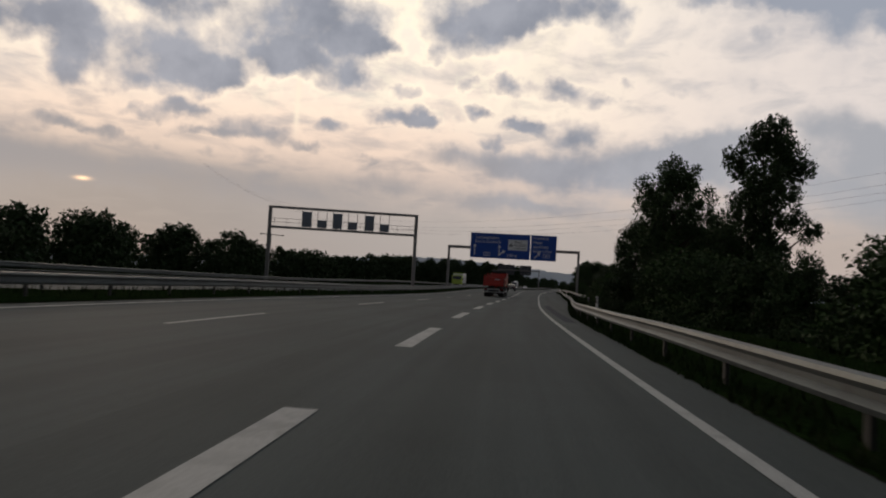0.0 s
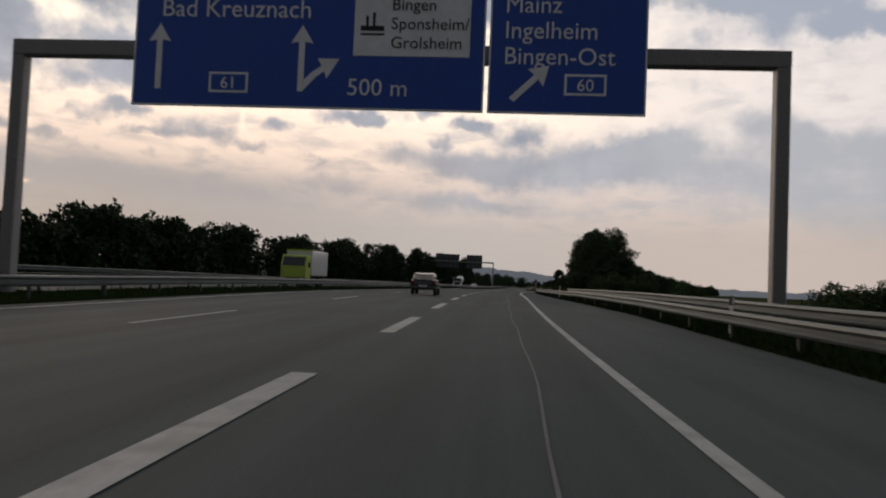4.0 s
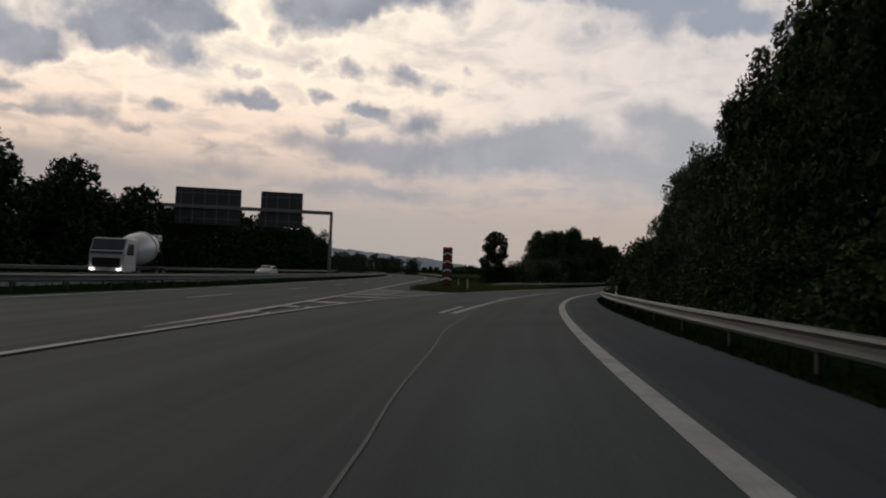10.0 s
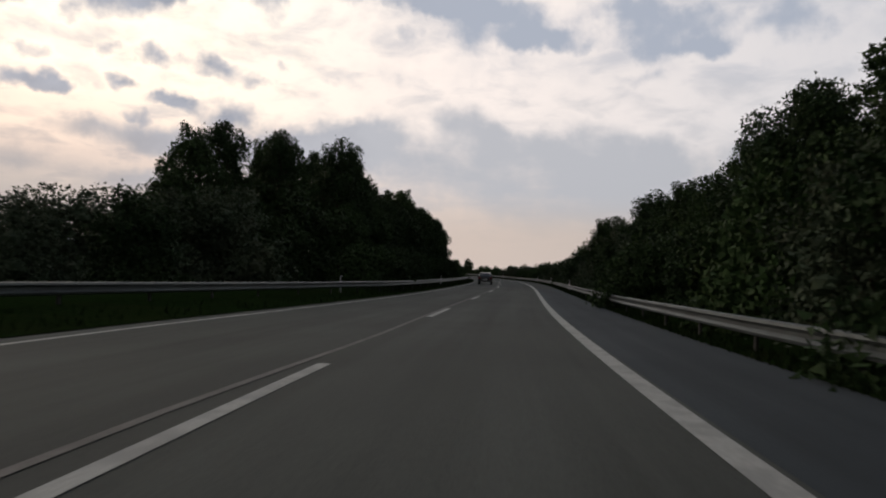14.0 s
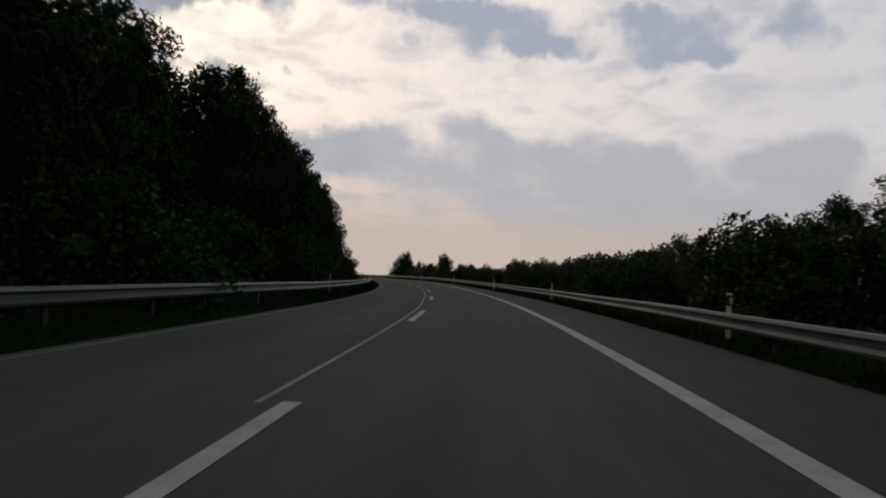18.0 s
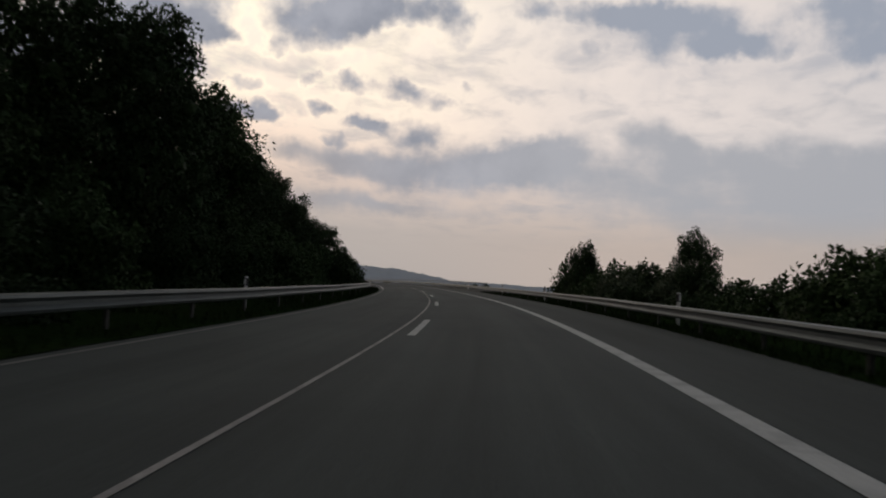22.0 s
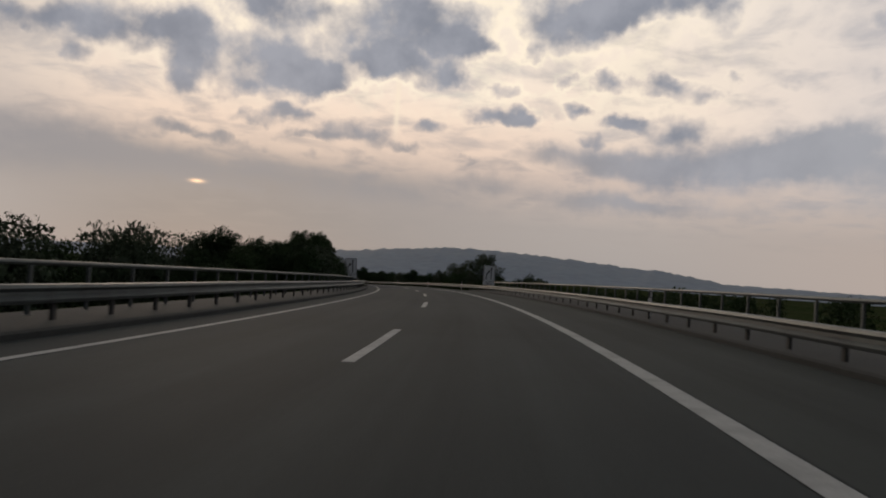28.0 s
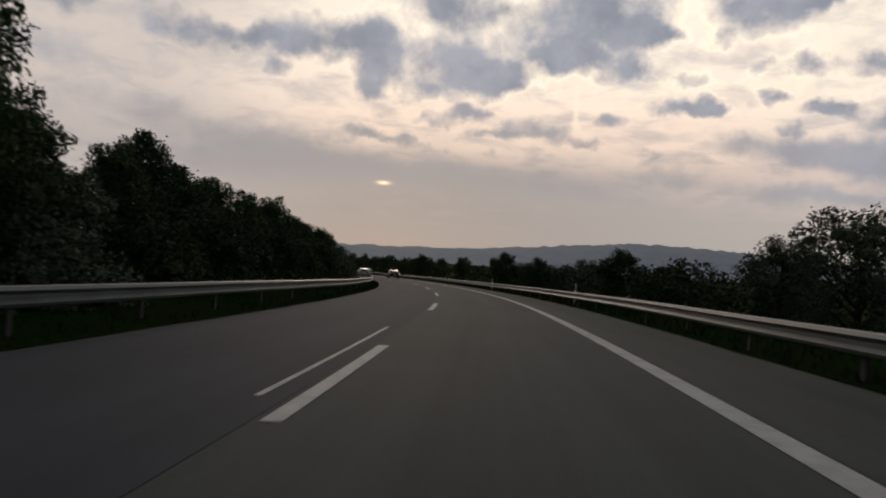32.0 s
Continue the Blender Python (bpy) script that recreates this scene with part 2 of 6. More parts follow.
    spot = n.math("EXPONENT", n.math("MULTIPLY", n.math("ADD", n.math("MULTIPLY", u, u), n.math("MULTIPLY", v, v)), -1.0))
    col = n.mix(spot, col, (1.5, 0.98, 0.62))
    nish = n.add("ShaderNodeTexSky", sky_type="NISHITA", sun_disc=False, sun_elevation=radians(SUN_EL), sun_rotation=radians(SUN_AZ))
    # the eastern half, away from the sunset, is dim
    col = n.mix(n.math("MULTIPLY", n.span(n.math("ABSOLUTE", az), 75.0, 120.0), 0.85), col, (0.044, 0.050, 0.066))
    bg1 = n.add("ShaderNodeBackground", col, 1.0)
    bg2 = n.add("ShaderNodeBackground", nish, 0.0015)
    both = n.add("ShaderNodeAddShader", bg1, bg2)
    out = tree.nodes.new("ShaderNodeOutputWorld")
    tree.links.new(both, out.inputs[0])


build_sky()
sun_data = bpy.data.lights.new("sun", "SUN")
sun_data.energy, sun_data.angle, sun_data.color = 0.25, radians(14), (1.0, 0.78, 0.6)
sun = new("sun", sun_data)
sa, se = radians(SUN_AZ), radians(SUN_EL + 5)
sun.matrix_world = look((0, 0, 50), (-math.sin(sa) * math.cos(se) * 50, -math.cos(sa) * math.cos(se) * 50, 50 - 50 * math.sin(se)))

# ---------------------------------------------------------------- materials


def material(name, color, rough=0.8, metal=0.0, spread=0.25, grain=12.0, big=0.6, bump=0.3, wear=None, each=0.0, coat=0.0, dist=0.02):
    """Colour with a fine grain, a large stain and a relief; each: tint from object to object."""
    m = bpy.data.materials.new(name)
    m.use_nodes = True
    t = m.node_tree
    n = Nodes(t)
    b = t.nodes["Principled BSDF"]
    co = n.add("ShaderNodeTexCoord", out=3)
    fine = n.noise(co, grain, 5.0, 0.65)
    large = n.noise(co, big, 4.0, 0.6, 0.4)
    dark = tuple(c * (1 - spread) for c in color)
    light = tuple(min(1, c * (1 + spread)) for c in color)
    c = n.mix(n.span(fine, 0.3, 0.7), dark, light)
    c = n.mix(n.math("MULTIPLY", n.span(large, 0.42, 0.68), 0.55), c, wear if wear else tuple(q * (1 - spread * 0.8) for q in color))
    if each:
        info = n.add("ShaderNodeObjectInfo", out=5)
        c = n.mix(n.math("MULTIPLY", info, each), c, tuple(q * 0.45 for q in color))
    n.put(b.inputs["Base Color"], c)
    n.put(b.inputs["Roughness"], n.span(fine, 0.0, 1.0, max(0.02, rough - 0.12), min(1.0, rough + 0.12)))
    b.inputs["Metallic"].default_value = metal
    b.inputs["Coat Weight"].default_value = coat
    if bump:
        n.put(b.inputs["Normal"], n.add("ShaderNodeBump", bump, dist, None, fine))
        bn = [q for q in t.nodes if q.type == "BUMP"][0]
        t.links.new(fine, bn.inputs["Height"])
    return m


def leafy(*args, gloss=0.2, **kw):
    """Leaves, blades and soil: dull, with little gloss."""
    m = material(*args, **kw)
    m.node_tree.nodes["Principled BSDF"].inputs["Specular IOR Level"].default_value = gloss
    return m


def asphalt(name, color, lane=3.7):
    """Asphalt with stone grain, wheel tracks along each lane and long streaks."""
    m = material(name, color, 0.86, 0, 0.32, 60.0, 0.12, 0.25, dist=0.01)
    t = m.node_tree
    n = Nodes(t)
    b = t.nodes["Principled BSDF"]
    b.inputs["Specular IOR Level"].default_value = 0.2
    was = b.inputs["Base Color"].links[0].from_socket
    sep = t.nodes.new("ShaderNodeSeparateXYZ")
    t.links.new(n.add("ShaderNodeTexCoord", out=2), sep.inputs[0])
    across, along = sep.outputs[0], sep.outputs[1]
    track = n.math("SINE", n.math("MULTIPLY_ADD", across, 4 * math.pi / lane, 0.6))
    long = n.add("ShaderNodeCombineXYZ", n.math("MULTIPLY", across, 2.2), n.math("MULTIPLY", along, 0.035), 0.0)
    streak = n.math("SUBTRACT", n.noise(long, 1.0, 5.0, 0.6), 0.5)
    blot = n.math("SUBTRACT", n.noise(n.add("ShaderNodeCombineXYZ", n.math("MULTIPLY", across, 0.5), n.math("MULTIPLY", along, 0.11), 0.0), 1.0, 4.0, 0.6), 0.5)
    k = n.math("ADD", n.math("MULTIPLY_ADD", track, 0.07, 1.0), n.math("ADD", n.math("MULTIPLY", streak, 0.7), n.math("MULTIPLY", blot, 0.5)))
    grey = n.add("ShaderNodeCombineXYZ", k, k, k)
    n.put(b.inputs["Base Color"], n.mix(1.0, was, grey, "MULTIPLY"))
    return m


M_ASPHALT = asphalt("asphalt", (0.075, 0.091, 0.089))
M_ASPHALT_DARK = asphalt("asphalt_patch", (0.028, 0.037, 0.050))
M_ASPHALT_RAMP = asphalt("ramp_asphalt", (0.086, 0.094, 0.086))
M_ASPHALT_BEND = asphalt("bend_asphalt", (0.063, 0.074, 0.070))
M_ASPHALT_BRIDGE = asphalt("bridge_asphalt", (0.046, 0.056, 0.055))
M_ASPHALT_PALE = asphalt("worn_asphalt", (0.105, 0.113, 0.106))
M_SHOULDER = asphalt("asphalt_shoulder", (0.054, 0.066, 0.075))
M_SHOULDER_BEND = asphalt("bend_shoulder", (0.050, 0.059, 0.054))
M_PAINT = material("road_paint", (0.46, 0.475, 0.45), 0.75, 0, 0.18, 30.0, 2.0, 0.2, wear=(0.25, 0.255, 0.245), dist=0.005)
M_OLDPAINT = material("worn_paint", (0.17, 0.165, 0.155), 0.8, 0, 0.3, 20.0, 1.0, 0.2, wear=(0.08, 0.078, 0.074), dist=0.005)
M_THINPAINT = material("thin_paint", (0.33, 0.32, 0.30), 0.8, 0, 0.3, 20.0, 1.0, 0.2, wear=(0.12, 0.118, 0.11), dist=0.005)
M_SEAM = material("seam_sealant", (0.17, 0.172, 0.165), 0.8, 0, 0.3, 20.0, 1.0, 0.1, wear=(0.12, 0.118, 0.11), dist=0.005)
M_ZINC = material("galvanised_steel", (0.100, 0.116, 0.113), 0.5, 0.6, 0.25, 18.0, 0.8, 0.08, wear=(0.058, 0.06, 0.06))
M_POST = material("post_steel", (0.045, 0.045, 0.042), 0.6, 0.5, 0.25, 22.0, 2.0, 0.1)
M_GRASS = leafy("verge_grass", (0.012, 0.024, 0.007), 0.95, 0, 0.4, 7.0, 0.25, 0.6, wear=(0.020, 0.027, 0.010), dist=0.08, gloss=0.0)
M_GRASS_PALE = leafy("island_grass", (0.07, 0.09, 0.032), 0.95, 0, 0.4, 7.0, 0.25, 0.6, wear=(0.085, 0.08, 0.04), dist=0.08, gloss=0.0)
M_STRAW = leafy("dry_grass", (0.125, 0.14, 0.055), 0.95, 0, 0.4, 5.0, 0.4, 0, wear=(0.075, 0.085, 0.035), gloss=0.05)
M_BLADE = leafy("grass_blades", (0.013, 0.027, 0.007), 0.9, 0, 0.35, 5.0, 0.4, 0, wear=(0.024, 0.028, 0.011), gloss=0.05)
M_EARTH = leafy("field", (0.036, 0.052, 0.020), 0.95, 0, 0.4, 0.5, 0.012, 0.2, wear=(0.085, 0.075, 0.042), gloss=0.0)
M_LEAF = leafy("leaves", (0.038, 0.072, 0.021), 0.75, 0, 0.4, 2.2, 0.5, 0, wear=(0.054, 0.080, 0.024), each=0.5)
M_LEAF_DARK = leafy("dark_leaves", (0.027, 0.054, 0.017), 0.75, 0, 0.4, 2.2, 0.5, 0, wear=(0.042, 0.062, 0.020), each=0.5)
M_LEAF_GREY = leafy("grey_green_leaves", (0.066, 0.094, 0.052), 0.75, 0, 0.3, 2.2, 0.5, 0, wear=(0.10, 0.10, 0.06), each=0.35)
M_BARK = leafy("bark", (0.055, 0.045, 0.034), 0.95, 0, 0.35, 14.0, 2.0, 0.8, dist=0.05, gloss=0.0)
# the ridge's pale blue-grey has the distance haze put into the base colour
M_HAZED_HILL = material("hazed_far_hill", (0.25, 0.31, 0.37), 1.0, 0, 0.12, 0.03, 0.004, 0, wear=(0.29, 0.34, 0.39))
M_GANTRY = material("gantry_paint", (0.26, 0.25, 0.24), 0.55, 0.3, 0.12, 10.0, 1.0, 0.05)
M_CONCRETE = material("concrete", (0.040, 0.043, 0.039), 0.9, 0, 0.3, 14.0, 0.5, 0.3, wear=(0.026, 0.028, 0.025))
M_BLUE = material("sign_blue", (0.010, 0.075, 0.42), 0.45, 0, 0.08, 3.0, 0.4, 0, wear=(0.014, 0.085, 0.38))
M_WHITE = material("sign_white", (0.86, 0.87, 0.87), 0.45, 0, 0.05, 5.0, 1.0, 0, wear=(0.74, 0.74, 0.74))
M_PANEL = material("sign_back", (0.085, 0.088, 0.095), 0.6, 0.4, 0.15, 4.0, 0.6, 0.05)
M_BOX = material("signal_box_back", (0.24, 0.28, 0.34), 0.55, 0.2, 0.12, 6.0, 0.8, 0.05)
M_BLACK = material("black", (0.012, 0.012, 0.013), 0.6, 0, 0.3, 20.0, 2.0, 0.05)
M_RED_SIGN = material("sign_red", (0.42, 0.02, 0.02), 0.45, 0, 0.1, 6.0, 1.0, 0)
M_PLASTIC = material("post_plastic", (0.62, 0.62, 0.60), 0.55, 0, 0.08, 15.0, 3.0, 0.05, wear=(0.42, 0.41, 0.38))
M_REFLECT = material("reflector", (0.75, 0.75, 0.72), 0.2, 0, 0.05, 20.0, 5.0, 0)
M_RED = material("truck_red", (0.44, 0.026, 0.014), 0.42, 0, 0.16, 8.0, 0.9, 0.05, wear=(0.27, 0.03, 0.02), coat=0.2)
# weathered red, made paler still by sky reflection put into the colour
M_RED_FADED_SKYLIT = material("faded_skylit_red_steel", (0.52, 0.19, 0.125), 0.45, 0, 0.2, 8.0, 1.2, 0.05, wear=(0.36, 0.12, 0.085), coat=0.15)
M_TYRE = material("tyre", (0.016, 0.016, 0.016), 0.85, 0, 0.3, 30.0, 4.0, 0.3)
M_RIM = material("rim", (0.20, 0.195, 0.19), 0.55, 0.25, 0.2, 20.0, 4.0, 0.1)
M_CHASSIS = material("chassis", (0.022, 0.021, 0.02), 0.7, 0.2, 0.3, 15.0, 2.0, 0.1)
M_ALU = material("aluminium", (0.55, 0.55, 0.54), 0.45, 0.35, 0.12, 15.0, 2.0, 0.05)
M_LAMP_RED = material("tail_lamp", (0.14, 0.008, 0.008), 0.25, 0, 0.1, 20.0, 4.0, 0)
M_GLASS = material("dark_glass", (0.03, 0.035, 0.04), 0.08, 0, 0.1, 5.0, 1.0, 0, coat=0.5)
M_BEAM = material("lit_headlamp", (0.8, 0.8, 0.78), 0.2, 0, 0.05, 20.0, 5.0, 0)
M_BEAM.node_tree.nodes["Principled BSDF"].inputs["Emission Color"].default_value = (1.0, 0.95, 0.85, 1)
M_BEAM.node_tree.nodes["Principled BSDF"].inputs["Emission Strength"].default_value = 4.0
M_CAR_BLACK = material("car_black", (0.012, 0.012, 0.014), 0.25, 0, 0.1, 5.0, 1.0, 0, coat=0.8)
M_CAR_SILVER = material("car_silver", (0.42, 0.43, 0.44), 0.35, 0.5, 0.08, 5.0, 1.0, 0, coat=0.5)
M_CAR_WHITE = material("car_white", (0.68, 0.68, 0.67), 0.35, 0, 0.06, 5.0, 1.0, 0, coat=0.5)
M_YELLOW = material("yellow", (0.55, 0.36, 0.02), 0.5, 0, 0.1, 8.0, 1.0, 0)
M_LIME = material("lime_paint", (0.42, 0.55, 0.06), 0.45, 0, 0.08, 6.0, 1.0, 0, coat=0.3)
M_STRAP = material("cable", (0.03, 0.03, 0.03), 0.7, 0.3, 0.2, 20.0, 4.0, 0)

# ---------------------------------------------------------------- building helpers


def mesh_of(bm, name, mat, smooth=False):
    me = bpy.data.meshes.new(name)
    bm.normal_update()
    bm.to_mesh(me)
    bm.free()
    if smooth:
        for p in me.polygons:
            p.use_smooth = True
    me.materials.append(mat)
    return me


def part(name, bm, mat, parent=None, label="", smooth=False):
    ob = new(name, bm if isinstance(bm, bpy.types.Mesh) else mesh_of(bm, name, mat, smooth))
    if parent:
        ob.parent = parent
    if label:
        ob["label"] = label
    return ob


def piece(name, me, parent, m):
    ob = new(name, me)
    ob.parent = parent
    ob.matrix_basis = m
    return ob


def thing(name, label, category, m=None, group="", kind=""):
    ob = new(name)
    ob.empty_display_size = 0.3
    if m:
        ob.matrix_basis = m
    return tagged(ob, label, category, group, kind)


def box(bm, x0, x1, y0, y1, z0, z1, bevel=0.0, m=None):
    r = bmesh.ops.create_cube(bm, size=1.0)
    vs = r["verts"]
    for v in vs:
        v.co = Vector(((x0 + x1) / 2 + v.co.x * (x1 - x0), (y0 + y1) / 2 + v.co.y * (y1 - y0), (z0 + z1) / 2 + v.co.z * (z1 - z0)))
    if bevel:
        es = {e for v in vs for e in v.link_edges}
        r2 = bmesh.ops.bevel(bm, geom=list(es), offset=bevel, segments=1, affect="EDGES", profile=0.5)
        vs = list({v for f in r2["faces"] for v in f.verts} | {v for v in vs if v.is_valid})
    if m:
        bmesh.ops.transform(bm, matrix=m, verts=vs)
    return vs


def boxes(*specs, bevel=0.0):
    bm = bmesh.new()
    for s in specs:
        box(bm, *s, bevel=bevel)
    return bm


def rod(bm, a, b, r, r2=None, seg=8, caps=True):
    a, b = Vector(a), Vector(b)
    d = b - a
    m = Matrix.Translation((a + b) / 2) @ d.to_track_quat("Z", "Y").to_matrix().to_4x4()
    bmesh.ops.create_cone(bm, cap_ends=caps, segments=seg, radius1=r, radius2=r if r2 is None else r2, depth=d.length, matrix=m)


def rods(*specs, seg=8):
    bm = bmesh.new()
    for s in specs:
        rod(bm, *s, seg=seg)
    return bm


def lathe(profile, seg=24, axis="X", ring=False):
    """Turn (radius, along) pairs about an axis; ring: close the outline itself, with a hole in the middle."""
    bm = bmesh.new()
    rings = []
    for r, h in profile:
        ring = []
        for i in range(seg):
            a = 2 * math.pi * i / seg
            p = (h, r * math.cos(a), r * math.sin(a)) if axis == "X" else ((r * math.cos(a), h, r * math.sin(a)) if axis == "Y" else (r * math.cos(a), r * math.sin(a), h))
            ring.append(bm.verts.new(p))
        rings.append(ring)
    for q, w in zip(rings, rings[1:] + (rings[:1] if ring else [])):
        for i in range(seg):
            bm.faces.new((q[i], q[(i + 1) % seg], w[(i + 1) % seg], w[i]))
    if not ring:
        bm.faces.new(rings[0][::-1])
        bm.faces.new(rings[-1])
    bmesh.ops.recalc_face_normals(bm, faces=bm.faces)
    return bm


def prism(points, x0, x1, axis="X"):
    """A closed outline (a, b) pulled along an axis: X gives (x, a, b), Y gives (a, y, b), Z gives (a, b, z)."""
    bm = bmesh.new()
    put = {"X": lambda a, b, h: (h, a, b), "Y": lambda a, b, h: (a, h, b), "Z": lambda a, b, h: (a, b, h)}[axis]
    lo = [bm.verts.new(put(a, b, x0)) for a, b in points]
    hi = [bm.verts.new(put(a, b, x1)) for a, b in points]
    k = len(points)
    for i in range(k):
        bm.faces.new((lo[i], lo[(i + 1) % k], hi[(i + 1) % k], hi[i]))
    bm.faces.new(lo[::-1])
    bm.faces.new(hi)
    bmesh.ops.recalc_face_normals(bm, faces=bm.faces)
    return bm


def words(text, size, mat, parent, m, name="lettering", align="LEFT", squeeze=1.0):
    cu = bpy.data.curves.new(name, "FONT")
    cu.body, cu.size, cu.align_x, cu.extrude, cu.resolution_u = text, size, align, 0.006, 3
    tmp = bpy.data.objects.new("tmp", cu)
    scene.collection.objects.link(tmp)
    me = bpy.data.meshes.new_from_object(tmp.evaluated_get(bpy.context.evaluated_depsgraph_get()))
    bpy.data.objects.remove(tmp)
    bpy.data.curves.remove(cu)
    me.materials.clear()
    me.materials.append(mat)
    ob = new(name, me)
    ob.parent = parent
    ob.matrix_basis = m @ Matrix.Diagonal((squeeze, 1, 1, 1))
    return ob


# ---------------------------------------------------------------- alignment of the roads


def spline(xs, ys):
    """Natural cubic spline through the knots, as a function of arrays."""
    xs, ys = np.asarray(xs, float), np.asarray(ys, float)
    k, h = len(xs), np.diff(xs)
    a, b = np.eye(k), np.zeros(k)
    for i in range(1, k - 1):
        a[i, i - 1:i + 2] = h[i - 1], 2 * (h[i - 1] + h[i]), h[i]
        b[i] = 6 * ((ys[i + 1] - ys[i]) / h[i] - (ys[i] - ys[i - 1]) / h[i - 1])
    m = np.linalg.solve(a, b)

    def f(x):
        x = np.asarray(x, float)
        i = np.clip(np.searchsorted(xs, x) - 1, 0, k - 2)
        d, w = x - xs[i], h[i]
        return ys[i] + d * ((ys[i + 1] - ys[i]) / w - w * (2 * m[i] + m[i + 1]) / 6) + d * d * m[i] / 2 + d ** 3 * (m[i + 1] - m[i]) / (6 * w)
    return f


class Axis:
    """A road line: stations in metres, headings in degrees, heights and cross slopes."""

    def __init__(self, x, y, s0, s1, heading, height, slope):
        self.s0, self.s1 = s0, s1
        self.s = np.arange(s0, s1 + 0.5, 1.0)
        h = np.radians(heading(self.s))
        hm = (h[1:] + h[:-1]) / 2
        self.h = h
        self.x = x + np.concatenate([[0], np.cumsum(-np.sin(hm))])
        self.y = y + np.concatenate([[0], np.cumsum(np.cos(hm))])
        self.z, self.b = height(self.s), slope(self.s)

    def at(self, s, d=0.0, up=0.0):
        f = lambda a: float(np.interp(s, self.s, a))
        h = f(self.h)
        return Vector((f(self.x) + d * math.cos(h), f(self.y) + d * math.sin(h), f(self.z) + d * f(self.b) + up))

    def many(self, s, d, up):
        """Points for arrays of stations, offsets and heights."""
        f = lambda q: np.interp(s, self.s, q)
        h = f(self.h)
        return np.stack([f(self.x) + d * np.cos(h), f(self.y) + d * np.sin(h), f(self.z) + d * f(self.b) + up], -1)

    def heading(self, s):
        return math.degrees(float(np.interp(s, self.s, self.h)))

    def placed(self, s, d=0.0, up=0.0, turn=0.0):
        p = self.at(s, d, up)
        return pose(p.x, p.y, p.z, 0, 0, self.heading(s) + turn)


RAMP_HEADINGS = (-0.55, -1.46, -2.34, -3.23, -4.07, -5.68, -7.05, -7.3, -8.03, -9.33, -9.2, -10.04, -12.37, -15.23, -19.28, -24.3, -27.93, -30.29,
                 -32.32, -32.64, -31.39, -29.16, -25.95, -22.15, -18.58, -15.06, -10.92, -8.09, -4.58, -0.03, 2.05, 6.6, 10.29, 14.13, 17.03, 20.25,
                 24.88, 28.45, 32.05, 35.54, 39.05, 42.59, 46.15, 49.74, 53.34, 56.94)
RAMP_HEIGHTS = (-0.141, -0.146, -0.138, -0.238, -0.626, -0.811, -0.637, -0.774, -0.922, -1.077, -1.435, -1.742, -1.769, -1.391, -0.855, -0.418, 0.192, 0.654,
                 0.952, 1.266, 1.394, 1.163, 0.624, -0.163, -1.197, -2.2, -3.1, -3.9, -4.6, -5.2, -5.7)
RAMP_SLOPES = (-0.0068, -0.0083, -0.0043, 0, 0.0015, -0.0018, 0.0029, 0.0073, 0.02, 0.0203, 0.015, 0.0279, 0.0164, 0.0143, 0.0142, 0.0144)
R = Axis(-2.84, -120.06, -120, 1230, spline(np.arange(-120, 1231, 30.0), RAMP_HEADINGS), spline(np.arange(-120, 1231, 45.0), RAMP_HEIGHTS), spline(np.arange(-120, 1231, 90.0), RAMP_SLOPES))
# the motorway's own line runs beside the ramp's and leaves it at the gore
m_heading = spline((-120, -80, -40, 0, 40, 80, 120, 160, 200, 240, 280, 320, 380, 460, 560, 700),
                   (-0.56, -1.75, -2.89, -4.17, -6.15, -7.35, -7.5, -7.93, -9.33, -11.25, -11.94, -12.63, -13.31, -9.55, -3.52, 3.6))
start = R.at(-120, -3.8)
M = Axis(start.x, start.y, -120, 700, m_heading, lambda s: s * 0.0, lambda s: s * 0.0)
for i in range(len(M.s)):       # one plane with the ramp until they part
    j = int(np.argmin((R.x - M.x[i]) ** 2 + (R.y - M.y[i]) ** 2))
    off = (M.x[i] - R.x[j]) * math.cos(R.h[j]) + (M.y[i] - R.y[j]) * math.sin(R.h[j])
    w = float(np.interp(M.s[i], (270, 350), (1, 0)))
    M.z[i] = w * (R.z[j] + off * R.b[j]) + (1 - w) * -1.4
    M.b[i] = w * R.b[j]


def strip(axis, s0, s1, d0, d1, up, step=4.0, cols=1):
    """A ribbon of road surface between two offsets, which may be functions of the station."""
    bm = bmesh.new()
    k = max(1, int(round((s1 - s0) / step)))
    rows = []
    for i in range(k + 1):
        s = s0 + (s1 - s0) * i / k
        a = d0(s) if callable(d0) else d0
        b = d1(s) if callable(d1) else d1
        rows.append([(bm.verts.new(axis.at(s, a + (b - a) * j / cols, up)), (a + (b - a) * j / cols, s)) for j in range(cols + 1)])
    uv = bm.loops.layers.uv.new("along")
    for p, q in zip(rows, rows[1:]):
        for j in range(cols):
            corners = (p[j], p[j + 1], q[j + 1], q[j])
            f = bm.faces.new([c[0] for c in corners])
            for loop, c in zip(f.loops, corners):
                loop[uv].uv = c[1]
    return bm


def lerp(*pairs):
    xs, ys = [p[0] for p in pairs], [p[1] for p in pairs]
    return lambda s: float(np.interp(s, xs, ys))


